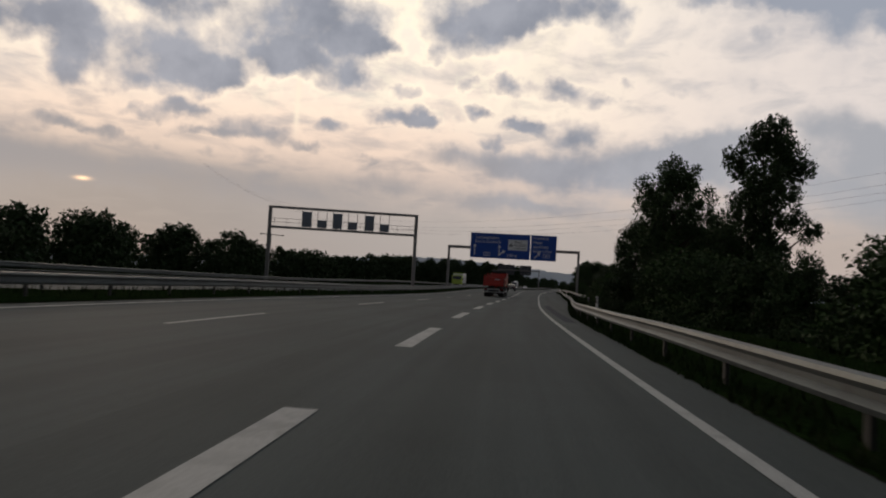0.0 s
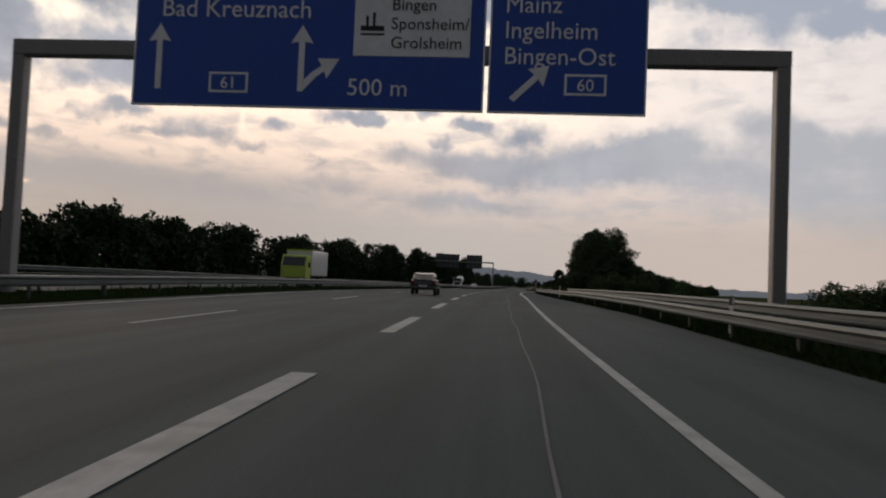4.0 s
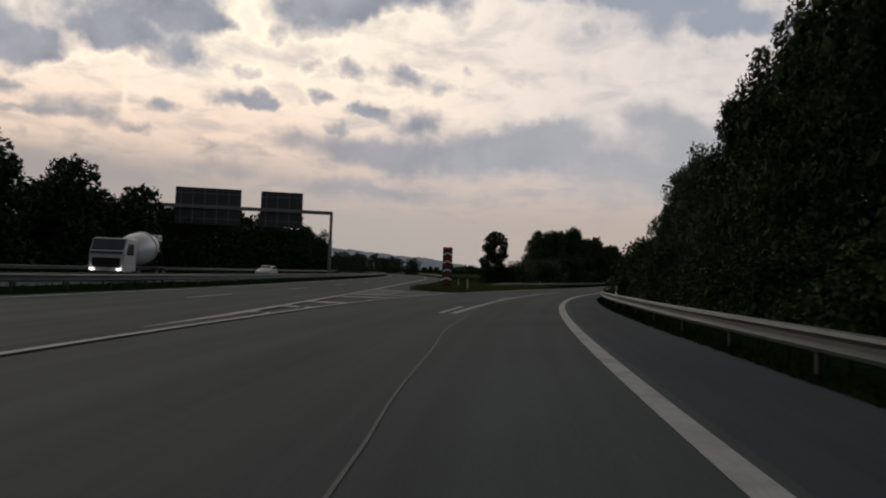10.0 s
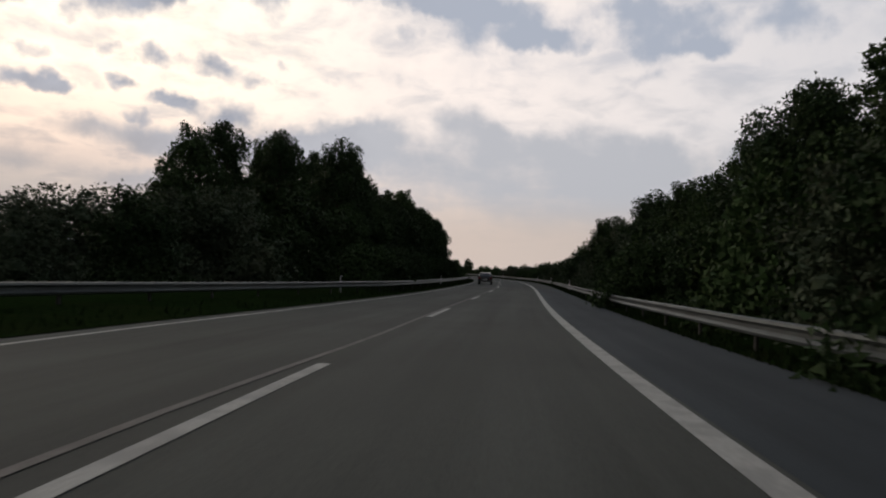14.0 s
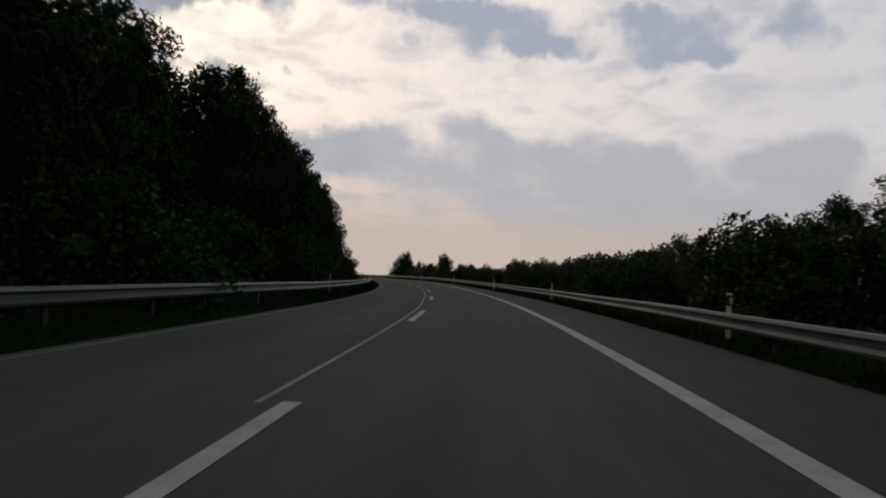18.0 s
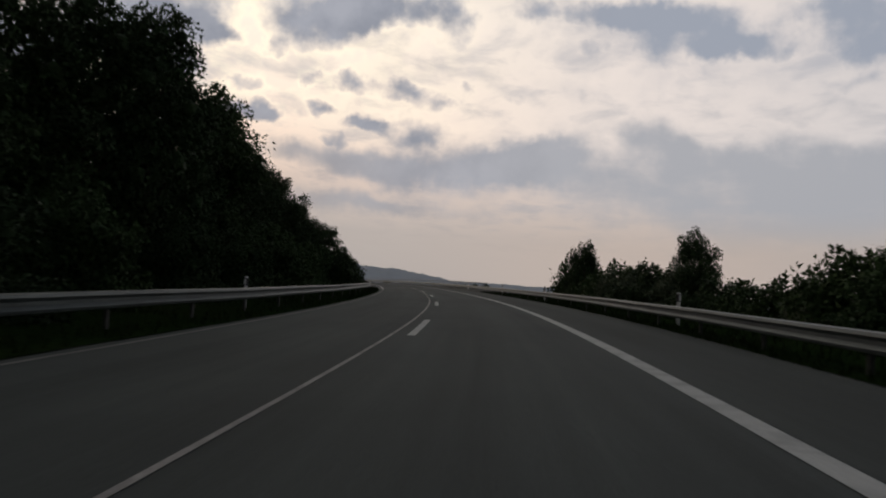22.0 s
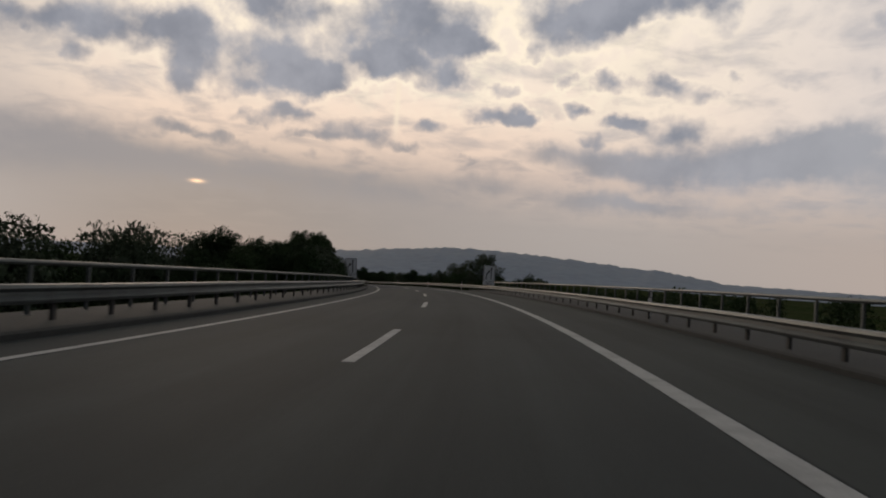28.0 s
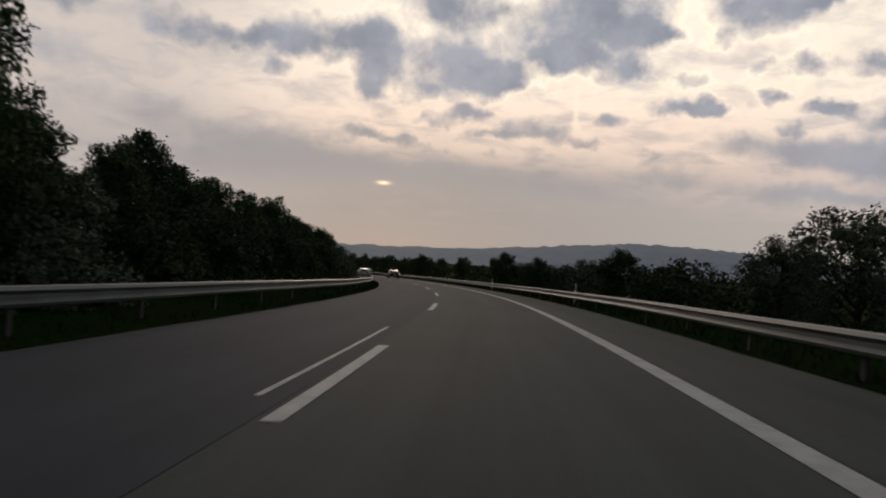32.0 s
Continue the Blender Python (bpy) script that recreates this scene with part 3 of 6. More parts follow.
rail_right = lerp((-120, 0.9), (0, 0.85), (35, 1.3), (70, 3.0), (93, 3.8), (140, 3.9), (168, 2.75), (206, 2.45), (232, 2.1), (290, 2.35), (330, 2.0), (373, 2.35), (400, 2.7), (430, 2.85), (511, 2.6), (545, 2.7), (587, 2.3), (633, 3.0), (677, 3.25), (705, 3.4), (862, 3.4), (885, 2.7), (912, 2.45), (1230, 2.4))
rail_left = lerp((350, -12.5), (400, -12.5), (420, -11.6), (436, -9.8), (510, -9.0), (680, -8.8), (712, -9.5), (800, -9.0), (860, -8.9), (890, -8.7), (1230, -8.7))
edge_left = lerp((318, -8.4), (345, -8.45), (372, -8.6), (405, -8.6), (430, -8.0), (510, -7.5), (570, -7.75), (715, -7.75), (760, -7.55), (800, -7.3), (1230, -7.2))

# ---------------------------------------------------------------- ground
drop_right = lerp((-120, 0.3), (60, 0.4), (95, 2.6), (175, 2.4), (205, 0.2), (520, -0.2), (570, 1.2), (640, 2.8), (695, 5.0), (720, 9.0), (860, 9.0), (890, 4.5), (1000, 3.0), (1230, 2.0))
drop_left = lerp((-120, 0.3), (420, 0.0), (680, 0.2), (705, 4.0), (730, 8.0), (858, 8.0), (880, 2.5), (905, 0.3), (1230, 0.3))


def ground_heights(px, py):
    """Height of the land: level with the roads beside them, falling to the low ground past the verges."""
    z = np.empty_like(px)
    for i in range(0, len(px), 4000):
        x, y = px[i:i + 4000, None], py[i:i + 4000, None]
        d2 = (R.x[::3] - x) ** 2 + (R.y[::3] - y) ** 2
        j = d2.argmin(1) * 3
        j = np.minimum(j, len(R.x) - 1)
        dx, dy = x[:, 0] - R.x[j], y[:, 0] - R.y[j]
        off = dx * np.cos(R.h[j]) + dy * np.sin(R.h[j])
        far = np.sqrt(dx * dx + dy * dy)
        s = R.s[j]
        dr = np.interp(s, *zip(*[(q, drop_right(q)) for q in range(-120, 1231, 10)]))
        dl = np.interp(s, *zip(*[(q, drop_left(q)) for q in range(-120, 1231, 10)]))
        out = np.where(off > 0, np.clip((off - 5.5) / 14, 0, 1), np.clip((-off - 11) / 14, 0, 1))
        out = out * out * (3 - 2 * out)
        near = R.z[j] - 0.35 - out * np.where(off > 0, dr, dl)
        e2 = (M.x[::3] - x) ** 2 + (M.y[::3] - y) ** 2
        k = np.minimum(e2.argmin(1) * 3, len(M.x) - 1)
        mo = (x[:, 0] - M.x[k]) * np.cos(M.h[k]) + (y[:, 0] - M.y[k]) * np.sin(M.h[k])
        w = np.clip((34 - np.abs(mo + 14)) / 12, 0, 1) * (M.s[k] < 690) * (mo < 6)
        near = near * (1 - w) + (M.z[k] - 0.4) * w
        g = np.clip((far - 45) / 260, 0, 1)
        z[i:i + 4000] = near * (1 - g) + (-7.0) * g
    return z


def build_ground():
    near_x, near_y = np.arange(-150, 420, 6.0), np.arange(-130, 1120, 6.0)
    far = 150 * 1.5 ** np.arange(1, 9)
    xs = np.concatenate([near_x[0] - far[::-1], near_x, near_x[-1] + far])
    ys = np.concatenate([near_y[0] - far[::-1], near_y, near_y[-1] + far])
    gx, gy = np.meshgrid(xs, ys)
    z = ground_heights(gx.ravel(), gy.ravel())
    z = z + np.array([noise.noise((a * 0.05, b * 0.05, 0)) * 0.25 for a, b in zip(gx.ravel(), gy.ravel())]) - 0.1
    w, h = len(xs), len(ys)
    faces = [(j * w + i, j * w + i + 1, (j + 1) * w + i + 1, (j + 1) * w + i) for j in range(h - 1) for i in range(w - 1)]
    me = bpy.data.meshes.new("ground")
    me.from_pydata(np.stack([gx.ravel(), gy.ravel(), z], -1).tolist(), [], faces)
    me.materials.append(M_EARTH)
    for p in me.polygons:
        p.use_smooth = True
    tagged(new("ground", me), "dark green fields and scrub around the motorway", "ground", kind="structure")


build_ground()


def land(x, y):
    return float(ground_heights(np.array([x]), np.array([y]))[0]) - 0.1


# ---------------------------------------------------------------- road surfaces
tagged(part("road", strip(M, -120, 700, -10.0, lerp((-120, 0.0), (120, 0.0), (170, 1.0), (230, 1.2), (290, 1.0), (310, 0.4), (325, 0.5), (340, 2.6), (352, 3.4), (700, 3.4)), 0.0, 5, 3), M_ASPHALT), "worn grey asphalt motorway carriageway", "road", kind="structure")
tagged(part("road", strip(M, -120, 700, -25.5, -13.2, 0.02, 6, 2), M_ASPHALT), "asphalt carriageway of the opposite direction", "road", kind="structure")
asphalt_right = lambda s: rail_right(s) - 0.2
ramp_left_edge = lerp((-120, -4.2), (200, -6.0), (250, -6.6), (300, -8.6), (345, -9.2), (405, -9.3), (430, -8.7), (510, -7.9), (570, -8.15), (690, -8.15), (700, -8.6), (870, -8.4), (890, -8.1), (1230, -8.1))
tagged(part("road", strip(R, -120, 352, ramp_left_edge, asphalt_right, 0.012, 2.5, 4), M_ASPHALT), "dark asphalt exit lane", "road", kind="structure")
tagged(part("road", strip(R, 352, 470, ramp_left_edge, asphalt_right, 0.012, 2.5, 4), M_ASPHALT_RAMP), "grey-brown asphalt ramp with two lanes", "road", kind="structure")
tagged(part("road", strip(R, 470, 714.6, ramp_left_edge, asphalt_right, 0.012, 2.5, 4), M_ASPHALT_BEND), "dark asphalt ramp through the bend", "road", kind="structure")
tagged(part("road", strip(R, 714.6, 1230, ramp_left_edge, asphalt_right, 0.012, 2.5, 4), M_ASPHALT_BRIDGE), "dark asphalt of the bridge and the ramp behind it", "road", kind="structure")
tagged(part("road_shoulder", strip(R, 150, 470, 0.12, asphalt_right, 0.0155, 2.5), M_SHOULDER), "blue-grey asphalt shoulder beside the ramp", "road", kind="structure")
tagged(part("road_shoulder", strip(R, 470, 1230, 0.12, asphalt_right, 0.0155, 2.5), M_SHOULDER_BEND), "worn asphalt shoulder of the bend", "road", kind="structure")

# grass verges along the roads, with a slight uneven edge


def verge(name, axis, s0, s1, inner, outer, fall, label):
    bm = bmesh.new()
    rows = []
    k = int((s1 - s0) / 2.0)
    for i in range(k + 1):
        s = s0 + (s1 - s0) * i / k
        a, b = inner(s), outer(s)
        row = []
        for j in range(7):
            f = j / 6
            d = a + (b - a) * f + (noise.noise((s * 0.6, 3, j)) * 0.12 if j else noise.noise((s * 0.9, 7, 0)) * 0.09)
            up = 0.03 + 0.10 * min(1, f * 5) + noise.noise((s * 0.35, d * 0.7, 5)) * 0.09 * min(1, f * 4) - fall(s) * f * f
            row.append(bm.verts.new(axis.at(s, d, up)))
        rows.append(row)
    for p, q in zip(rows, rows[1:]):
        for j in range(6):
            bm.faces.new((p[j], p[j + 1], q[j + 1], q[j]) if b > a else (p[j], q[j], q[j + 1], p[j + 1]))
    tagged(part(name, bm, M_GRASS, smooth=True), label, "verge", kind="structure")


verge("verge", R, -118, 700, lambda s: rail_right(s) - 0.25, lambda s: rail_right(s) + 9, lambda s: drop_right(s) * 0.5 + 0.1, "rough grass verge behind the guard rail")
verge("verge", R, 872, 1228, lambda s: rail_right(s) - 0.25, lambda s: rail_right(s) + 9, lambda s: drop_right(s) * 0.5 + 0.1, "rough grass verge behind the guard rail")
verge("verge", R, 470, 700, lambda s: ramp_left_edge(s) + 0.1, lambda s: rail_left(s) - 9.0, lambda s: drop_left(s) * 0.5, "grass verge at the inner edge of the ramp")
verge("verge", R, 872, 1228, lambda s: ramp_left_edge(s) + 0.1, lambda s: rail_left(s) - 8, lambda s: drop_left(s) * 0.5, "grass verge at the inner edge of the ramp")
verge("median", M, -118, 698, lambda s: -9.9, lambda s: -13.3, lambda s: 0.0, "grassy central reservation between the carriageways")
verge("verge", M, -118, 698, lambda s: -25.4, lambda s: -36.0, lambda s: 0.2, "grass verge beyond the opposite carriageway")
verge("verge", M, 480, 698, lambda s: 3.3, lambda s: 14.0, lambda s: 0.0, "grass verge beside the through lanes")


fork_left = lerp((286, 0.4), (325, 0.4), (340, 2.4), (352, 3.2), (700, 3.2))


def between(s, f):
    """A point in the fork: f = 0 at the motorway's edge, 1 at the ramp's."""
    return M.at(s, fork_left(s), 0.0).lerp(R.at(s, ramp_left_edge(s) + 0.15, 0.01), f)


def fork(name, s0, s1, step, cols, mat, label, rough, up, category, tip=0.0):
    bm = bmesh.new()
    rows = []
    for i in range(int((s1 - s0) / step) + 1):
        s = s0 + step * i
        row = []
        for j in range(cols + 1):
            f = j / cols
            p = between(s + tip * (1 - f), f)
            edge = min(1.0, 6 * f, 6 * (1 - f))
            p.z += up + rough * (0.9 * edge + noise.noise((p.x * 0.5, p.y * 0.5, 2)) * edge)
            row.append(bm.verts.new(p))
        rows.append(row)
    for p, q in zip(rows, rows[1:]):
        for j in range(cols):
            bm.faces.new((p[j], p[j + 1], q[j + 1], q[j]))
    tagged(part(name, bm, mat, smooth=True), label, category, kind="structure")


fork("road", 286, 340, 2.0, 4, M_ASPHALT, "worn asphalt of the gore between the roads", 0.0, 0.006, "road")
fork("verge", 334, 396, 2.0, 12, M_GRASS_PALE, "pale grass island in the fork of the roads", 0.12, 0.02, "verge", 4.0)
fork("verge", 396, 486, 2.0, 12, M_GRASS, "dark grass between the ramp and the motorway", 0.12, 0.02, "verge", 4.0)

# painted lines: each dash is a piece of its own


def line(axis, s0, s1, d, width, mat=M_PAINT, label="white painted edge line", up=0.022, step=3.0):
    lo = (lambda s: d(s) - width / 2) if callable(d) else d - width / 2
    hi = (lambda s: d(s) + width / 2) if callable(d) else d + width / 2
    return tagged(part("road_marking", strip(axis, s0, s1, lo, hi, up, step), mat), label, "road marking", kind="structure")


line(R, -120, 165, lerp((-120, -0.12), (40, -0.1), (95, 0.0), (165, -0.1)), 0.15, label="white painted edge line", up=0.019, step=2.5)
line(R, 165, 1230, lerp((165, -0.1), (190, -0.14), (330, -0.14), (420, -0.04), (700, -0.04), (1230, -0.06)), 0.26, label="wide white painted edge line", up=0.019, step=2.5)
line(M, 243.5, 700, 0.0, 0.28, up=0.045, label="wide white line at the edge of the through lanes")
line(M, -120, 700, -8.95, 0.2, up=0.009, label="white painted line along the central reservation")
line(M, -120, 700, -13.9, 0.15, up=0.028)
line(M, -120, 700, -24.4, 0.2, up=0.028)
line(R, 333, 500, edge_left, 0.13, label="thin white painted line at the inner edge", up=0.019)
line(R, 500, 694, edge_left, 0.10, M_OLDPAINT, "faint worn line at the inner edge of the ramp", up=0.019)
line(R, 694, 880, edge_left, 0.15, label="white painted line at the inner edge of the bridge", up=0.019)
gore_edge = lerp((274, -6.95), (286, -7.5), (296, -7.75), (306, -8.1), (316, -8.25), (333, -8.4))
line(R, 274, 333, gore_edge, 0.16, label="white border line of the hatched gore", up=0.04)
line(R, 301, 354, lerp((301, -3.62), (310, -3.5), (354, -3.5)), 0.2, label="white painted lane line", up=0.019)
line(R, 354, 505, lerp((354, -4.38), (397, -4.36), (404, -4.12), (470, -4.08), (505, -4.06)), 0.10, M_OLDPAINT, "faint remains of an old lane line", up=0.019)
line(R, 510, 694, lerp((510, -4.05), (530, -4.1), (541, -4.26), (595, -4.24), (655, -4.15), (694, -4.08)), 0.065, M_THINPAINT, "thin old lane line", up=0.019)

dashes = thing("lane_dashes", "white dashes between the lanes", "road marking", kind="structure")
for i in range(28):
    part("dash", strip(M, 13.0 + 12.5 * i - 125, 19.0 + 12.5 * i - 125, 0.0, 0.3, 0.02, 3), M_PAINT, dashes)
for i in range(30):
    part("dash", strip(M, 14.0 + 18.4 * i - 110, 20.0 + 18.4 * i - 110, -4.86, -4.72, 0.009, 3), M_PAINT, dashes)
for i in range(8):
    part("dash", strip(M, 14.0 + 18.4 * i - 110 + 552, 20.0 + 18.4 * i - 110 + 552, -4.86, -4.72, 0.009, 3), M_PAINT, dashes)
for i in range(25):
    part("dash", strip(M, 18.0 * i - 100, 18.0 * i - 94, -19.3, -19.15, 0.028, 3), M_PAINT, dashes)
ramp_lane = lerp((357, -3.94), (420, -3.94), (500, -3.76), (524, -3.82), (541, -3.88), (575, -3.8), (720, -3.77), (920, -3.85))
ramp_dashes = thing("lane_dashes", "white dashes along the middle of the ramp", "road marking", kind="structure")
for i in range(-1, 47):
    part("dash", strip(R, 375.5 + 18.36 * i, 381.6 + 18.36 * i, ramp_lane(375.5 + 18.36 * i) - 0.085, ramp_lane(375.5 + 18.36 * i) + 0.085, 0.019, 2), M_PAINT, ramp_dashes)
for s in (301.0, 320.6, 340.2):
    part("dash", strip(R, s, s + 5.9, -4.02 if s > 310 else -4.1, -3.86 if s > 310 else -3.94, 0.019, 2), M_PAINT, ramp_dashes)
hatch = thing("gore_hatching", "white slanted bars in the gore of the exit", "road marking", kind="structure")
for s in (312.5, 317.2, 321.0, 325.7, 329.8):
    apex = R.at(s, -10.38 - (s - 321) * 0.177, 0.0)
    left = M.at(s + 3.6, 0.05, 0.0)
    right = R.at(s + 2.2, min(-8.55, -8.6 - (s - 327) * 0.3), 0.0)
    for name, a, b, w in (("left_arm", left, apex, 1.4), ("right_arm", apex, right, 0.6)):
        bm = bmesh.new()
        ahead = Vector((-math.sin(R.h[int(s) + 120]), math.cos(R.h[int(s) + 120]), 0)) * w
        f = bm.faces.new([bm.verts.new(p + Vector((0, 0, 0.03))) for p in (a, b, b + ahead, a + ahead)])
        bm.normal_update()
        if f.normal.z < 0:
            f.normal_flip()
        part(name, bm, M_PAINT, hatch)

for s, deep in ((300.0, 0.9), (304.0, 1.0), (308.5, 1.1)):
    left, right = M.at(s, 0.1, 0.03), R.at(s - 4.2, gore_edge(s - 4.2), 0.03)
    ahead = Vector((-math.sin(M.h[int(s) + 120]), math.cos(M.h[int(s) + 120]), 0)) * deep
    bm = bmesh.new()
    bm.faces.new([bm.verts.new(p) for p in (right, right + ahead, left + ahead, left)])
    bm.normal_update()
    for f in bm.faces:
        if f.normal.z < 0:
            f.normal_flip()
    part("bar", bm, M_PAINT, hatch)

# seams, patches and tyre marks in the asphalt
line(R, 909, 918, -4.28, 0.07, M_PAINT, "short thin remains of a lane line", up=0.019)
seam = lerp((84, -1.7), (100, -1.45), (122, -1.05), (150, -1.3), (172, -1.62), (215, -1.62), (234, -1.93), (255, -2.14), (265, -2.36), (283, -2.5), (287, -2.68), (293, -2.95), (310, -3.4))
line(R, 84, 310, lambda s: seam(s) + 0.03 * math.sin(s * 0.7), 0.028, M_SEAM, "pale sealed seam in the asphalt", up=0.018, step=1.5)
line(R, 565, 577, lambda s: -2.12 + 0.02 * math.sin(s), 0.035, M_SEAM, "pale sealed crack in the asphalt", up=0.018, step=1.5)
line(R, 705, 719, lambda s: -2.34 + 0.04 * math.sin(s * 0.8), 0.04, M_SEAM, "pale sealed crack in the asphalt", up=0.018, step=1.0)
for s0, s1, d0, d1, mat in ((315.5, 338, -3.7, -0.3, M_ASPHALT_RAMP), (868, 1040, -7.9, -4.0, M_ASPHALT_DARK), (28, 60, 0.3, 0.75, M_ASPHALT_DARK)):
    tagged(part("asphalt_patch", strip(R, s0, s1, d0, d1, 0.0165, 2), mat), "repaired patch of asphalt", "road patch", kind="structure")
line(R, 203, 243, lambda s: -0.95 + (s - 203) * 0.004, 0.2, M_SHOULDER, "dark tyre mark on the asphalt", up=0.0165)
tagged(part("expansion_joint", strip(R, 714.6, 715.2, -7.8, 1.6, 0.018, 1), M_OLDPAINT), "pale expansion joint across the bridge deck", "bridge joint", kind="structure")
tagged(part("expansion_joint", strip(R, 864.2, 867.2, -3.7, 0.5, 0.016, 1), M_ASPHALT_PALE), "pale worn patch at the end of the bridge", "bridge joint", kind="structure")
tagged(part("expansion_joint", strip(R, 866.4, 866.9, -7.8, -3.7, 0.018, 1), M_OLDPAINT), "pale expansion joint across the bridge deck", "bridge joint", kind="structure")

# ---------------------------------------------------------------- the bridge
deck = thing("bridge", "concrete bridge deck that carries the ramp", "bridge", kind="structure")


def deck_part(name, s0, s1, profile, mat):
    bm = bmesh.new()
    rows = []
    k = int((s1 - s0) / 4)
    for i in range(k + 1):
        s = s0 + (s1 - s0) * i / k
        rows.append([bm.verts.new(R.at(s, d, z)) for d, z in profile])
    n = len(profile)
    for p, q in zip(rows, rows[1:]):
        for j in range(n):
            bm.faces.new((p[j], p[(j + 1) % n], q[(j + 1) % n], q[j]))
    bm.faces.new(rows[0][::-1])
    bm.faces.new(rows[-1])
    bmesh.ops.recalc_face_normals(bm, faces=bm.faces)
    return part(name, bm, mat, deck)


deck_part("slab", 700, 872, ((-10.3, -0.12), (6.0, -0.12), (5.6, -0.9), (3.0, -1.6), (-6.9, -1.6), (-9.5, -0.9)), M_CONCRETE)
deck_part("kerb", 700, 872, ((3.06, 0.10), (3.14, 0.13), (6.1, 0.16), (6.1, -0.4), (3.06, -0.1)), M_CONCRETE)
deck_part("kerb", 700, 872, ((-10.4, 0.16), (-8.45, 0.13), (-8.38, 0.10), (-8.38, -0.1), (-10.4, -0.4)), M_CONCRETE)
for s in (740, 785, 830):
    for d in (-6.0, 2.4):
        p = R.at(s, d, -1.5)
        part("pier", rods((p, (p.x, p.y, p.z - 10), 0.7), seg=14), M_CONCRETE, deck)

# ---------------------------------------------------------------- guard rails
BEAM = ((0.0, 0.43), (0.07, 0.45), (0.085, 0.50), (0.02, 0.56), (0.02, 0.62), (0.085, 0.68), (0.07, 0.73), (0.0, 0.75), (-0.02, 0.74), (0.045, 0.715), (0.055, 0.685), (0.0, 0.625),
        (0.0, 0.555), (0.055, 0.495), (0.045, 0.465), (-0.02, 0.44))
post_mesh = mesh_of(boxes((-0.03, 0.03, -0.06, 0.06, -0.35, 0.68), (-0.03, 0.10, -0.05, 0.05, 0.52, 0.66), bevel=0.008), "post", M_POST)


def guard_rail(axis, s0, s1, d, toward, label, spacing=4.0, up=0.0, dip=0.0):
    """W-profile beam on posts; toward: +1 when the traffic is on the side of larger offsets."""
    t = thing("guard_rail", label, "guard rail", group="guard rails")
    bm = bmesh.new()
    rows = []
    k = max(2, int((s1 - s0) / 2))
    for i in range(k + 1):
        s = s0 + (s1 - s0) * i / k
        wob = noise.noise((s * 0.11, d(s) * 0.3, 9)) * 0.02 - (0.72 * max(0.0, 1 - (s - s0) / dip) ** 1.3 if dip else 0)
        rows.append([bm.verts.new(axis.at(s, d(s) + a * toward, h + up + wob)) for a, h in BEAM])
    n = len(BEAM)
    for p, q in zip(rows, rows[1:]):
        for j in range(n):
            bm.faces.new((p[j], p[(j + 1) % n], q[(j + 1) % n], q[j]))
    bm.faces.new(rows[0])
    bm.faces.new(rows[-1][::-1])
    bmesh.ops.recalc_face_normals(bm, faces=bm.faces)
    part("beam", bm, M_ZINC, t, smooth=False)
    k = int((s1 - s0) / spacing)
    for i in range(k + 1):
        s = s0 + 0.3 + i * spacing
        if s < s1 and s - s0 >= dip * 0.6:
            piece("post", post_mesh, t, axis.placed(s, d(s) - 0.10 * toward, up, 0 if toward > 0 else 180))
    return t


grey_rail = "weathered galvanised guard rail on steel posts"
for a, b in ((-118, 60), (60, 220), (220, 380), (380, 540), (540, 700)):
    guard_rail(R, a, b, rail_right, -1, grey_rail, up=-0.07)
guard_rail(R, 700, 872, rail_right, -1, "galvanised guard rail on the bridge kerb", 2.0, -0.07)
guard_rail(R, 872, 1230, rail_right, -1, grey_rail, up=-0.07)
guard_rail(R, 66, 178, lambda s: rail_right(s) + lerp((66, 1.4), (90, 2.2), (178, 1.2))(s), -1, "second pale rail along the underpass behind the guard rail", 4.0, 0.12)
guard_rail(R, 359, 530, rail_left, 1, grey_rail, dip=11.0)
guard_rail(R, 530, 700, rail_left, 1, grey_rail)
guard_rail(R, 700, 872, rail_left, 1, "galvanised guard rail on the bridge kerb", 2.0, 0.0)
guard_rail(R, 872, 1230, rail_left, 1, grey_rail)
for a, b in ((-118, 150), (150, 420), (420, 690)):
    guard_rail(M, a, b, lambda s: -10.35, 1, "guard rail along the central reservation", 4.0)
    guard_rail(M, a, b, lambda s: -12.8, -1, "guard rail along the opposite carriageway", 4.0)
    guard_rail(M, a, b, lambda s: -26.4, 1, "guard rail at the far side of the motorway", 4.0, 0.15)
guard_rail(M, 354, 640, lerp((354, 6.0), (361, 5.2), (371, 4.1), (380, 3.8), (640, 3.8)), -1, "guard rail in the fork of the roads", dip=14.0)


def bridge_railing(d, s0, label):
    t = thing("bridge_railing", label, "railing", group="bridge railings")
    bm = bmesh.new()
    rings = []
    for k in range(int((871 - s0) / 4) + 1):
        rings.append([bm.verts.new(R.at(s0 + 4 * k, d + 0.05 * math.cos(a), 1.06 + 0.05 * math.sin(a))) for a in [math.pi * j / 4 for j in range(8)]])
    for p, q in zip(rings, rings[1:]):
        for j in range(8):
            bm.faces.new((p[j], p[(j + 1) % 8], q[(j + 1) % 8], q[j]))
    bmesh.ops.recalc_face_normals(bm, faces=bm.faces)
    part("handrail", bm, M_ZINC, t)
    me = mesh_of(boxes((-0.03, 0.03, -0.035, 0.035, 0, 0.92), (-0.06, 0.06, -0.08, 0.08, 0, 0.02)), "railing_post", M_ZINC)
    for s in range(s0 + 1, 871, 2):
        piece("railing_post", me, t, R.placed(s, d, 0.14))


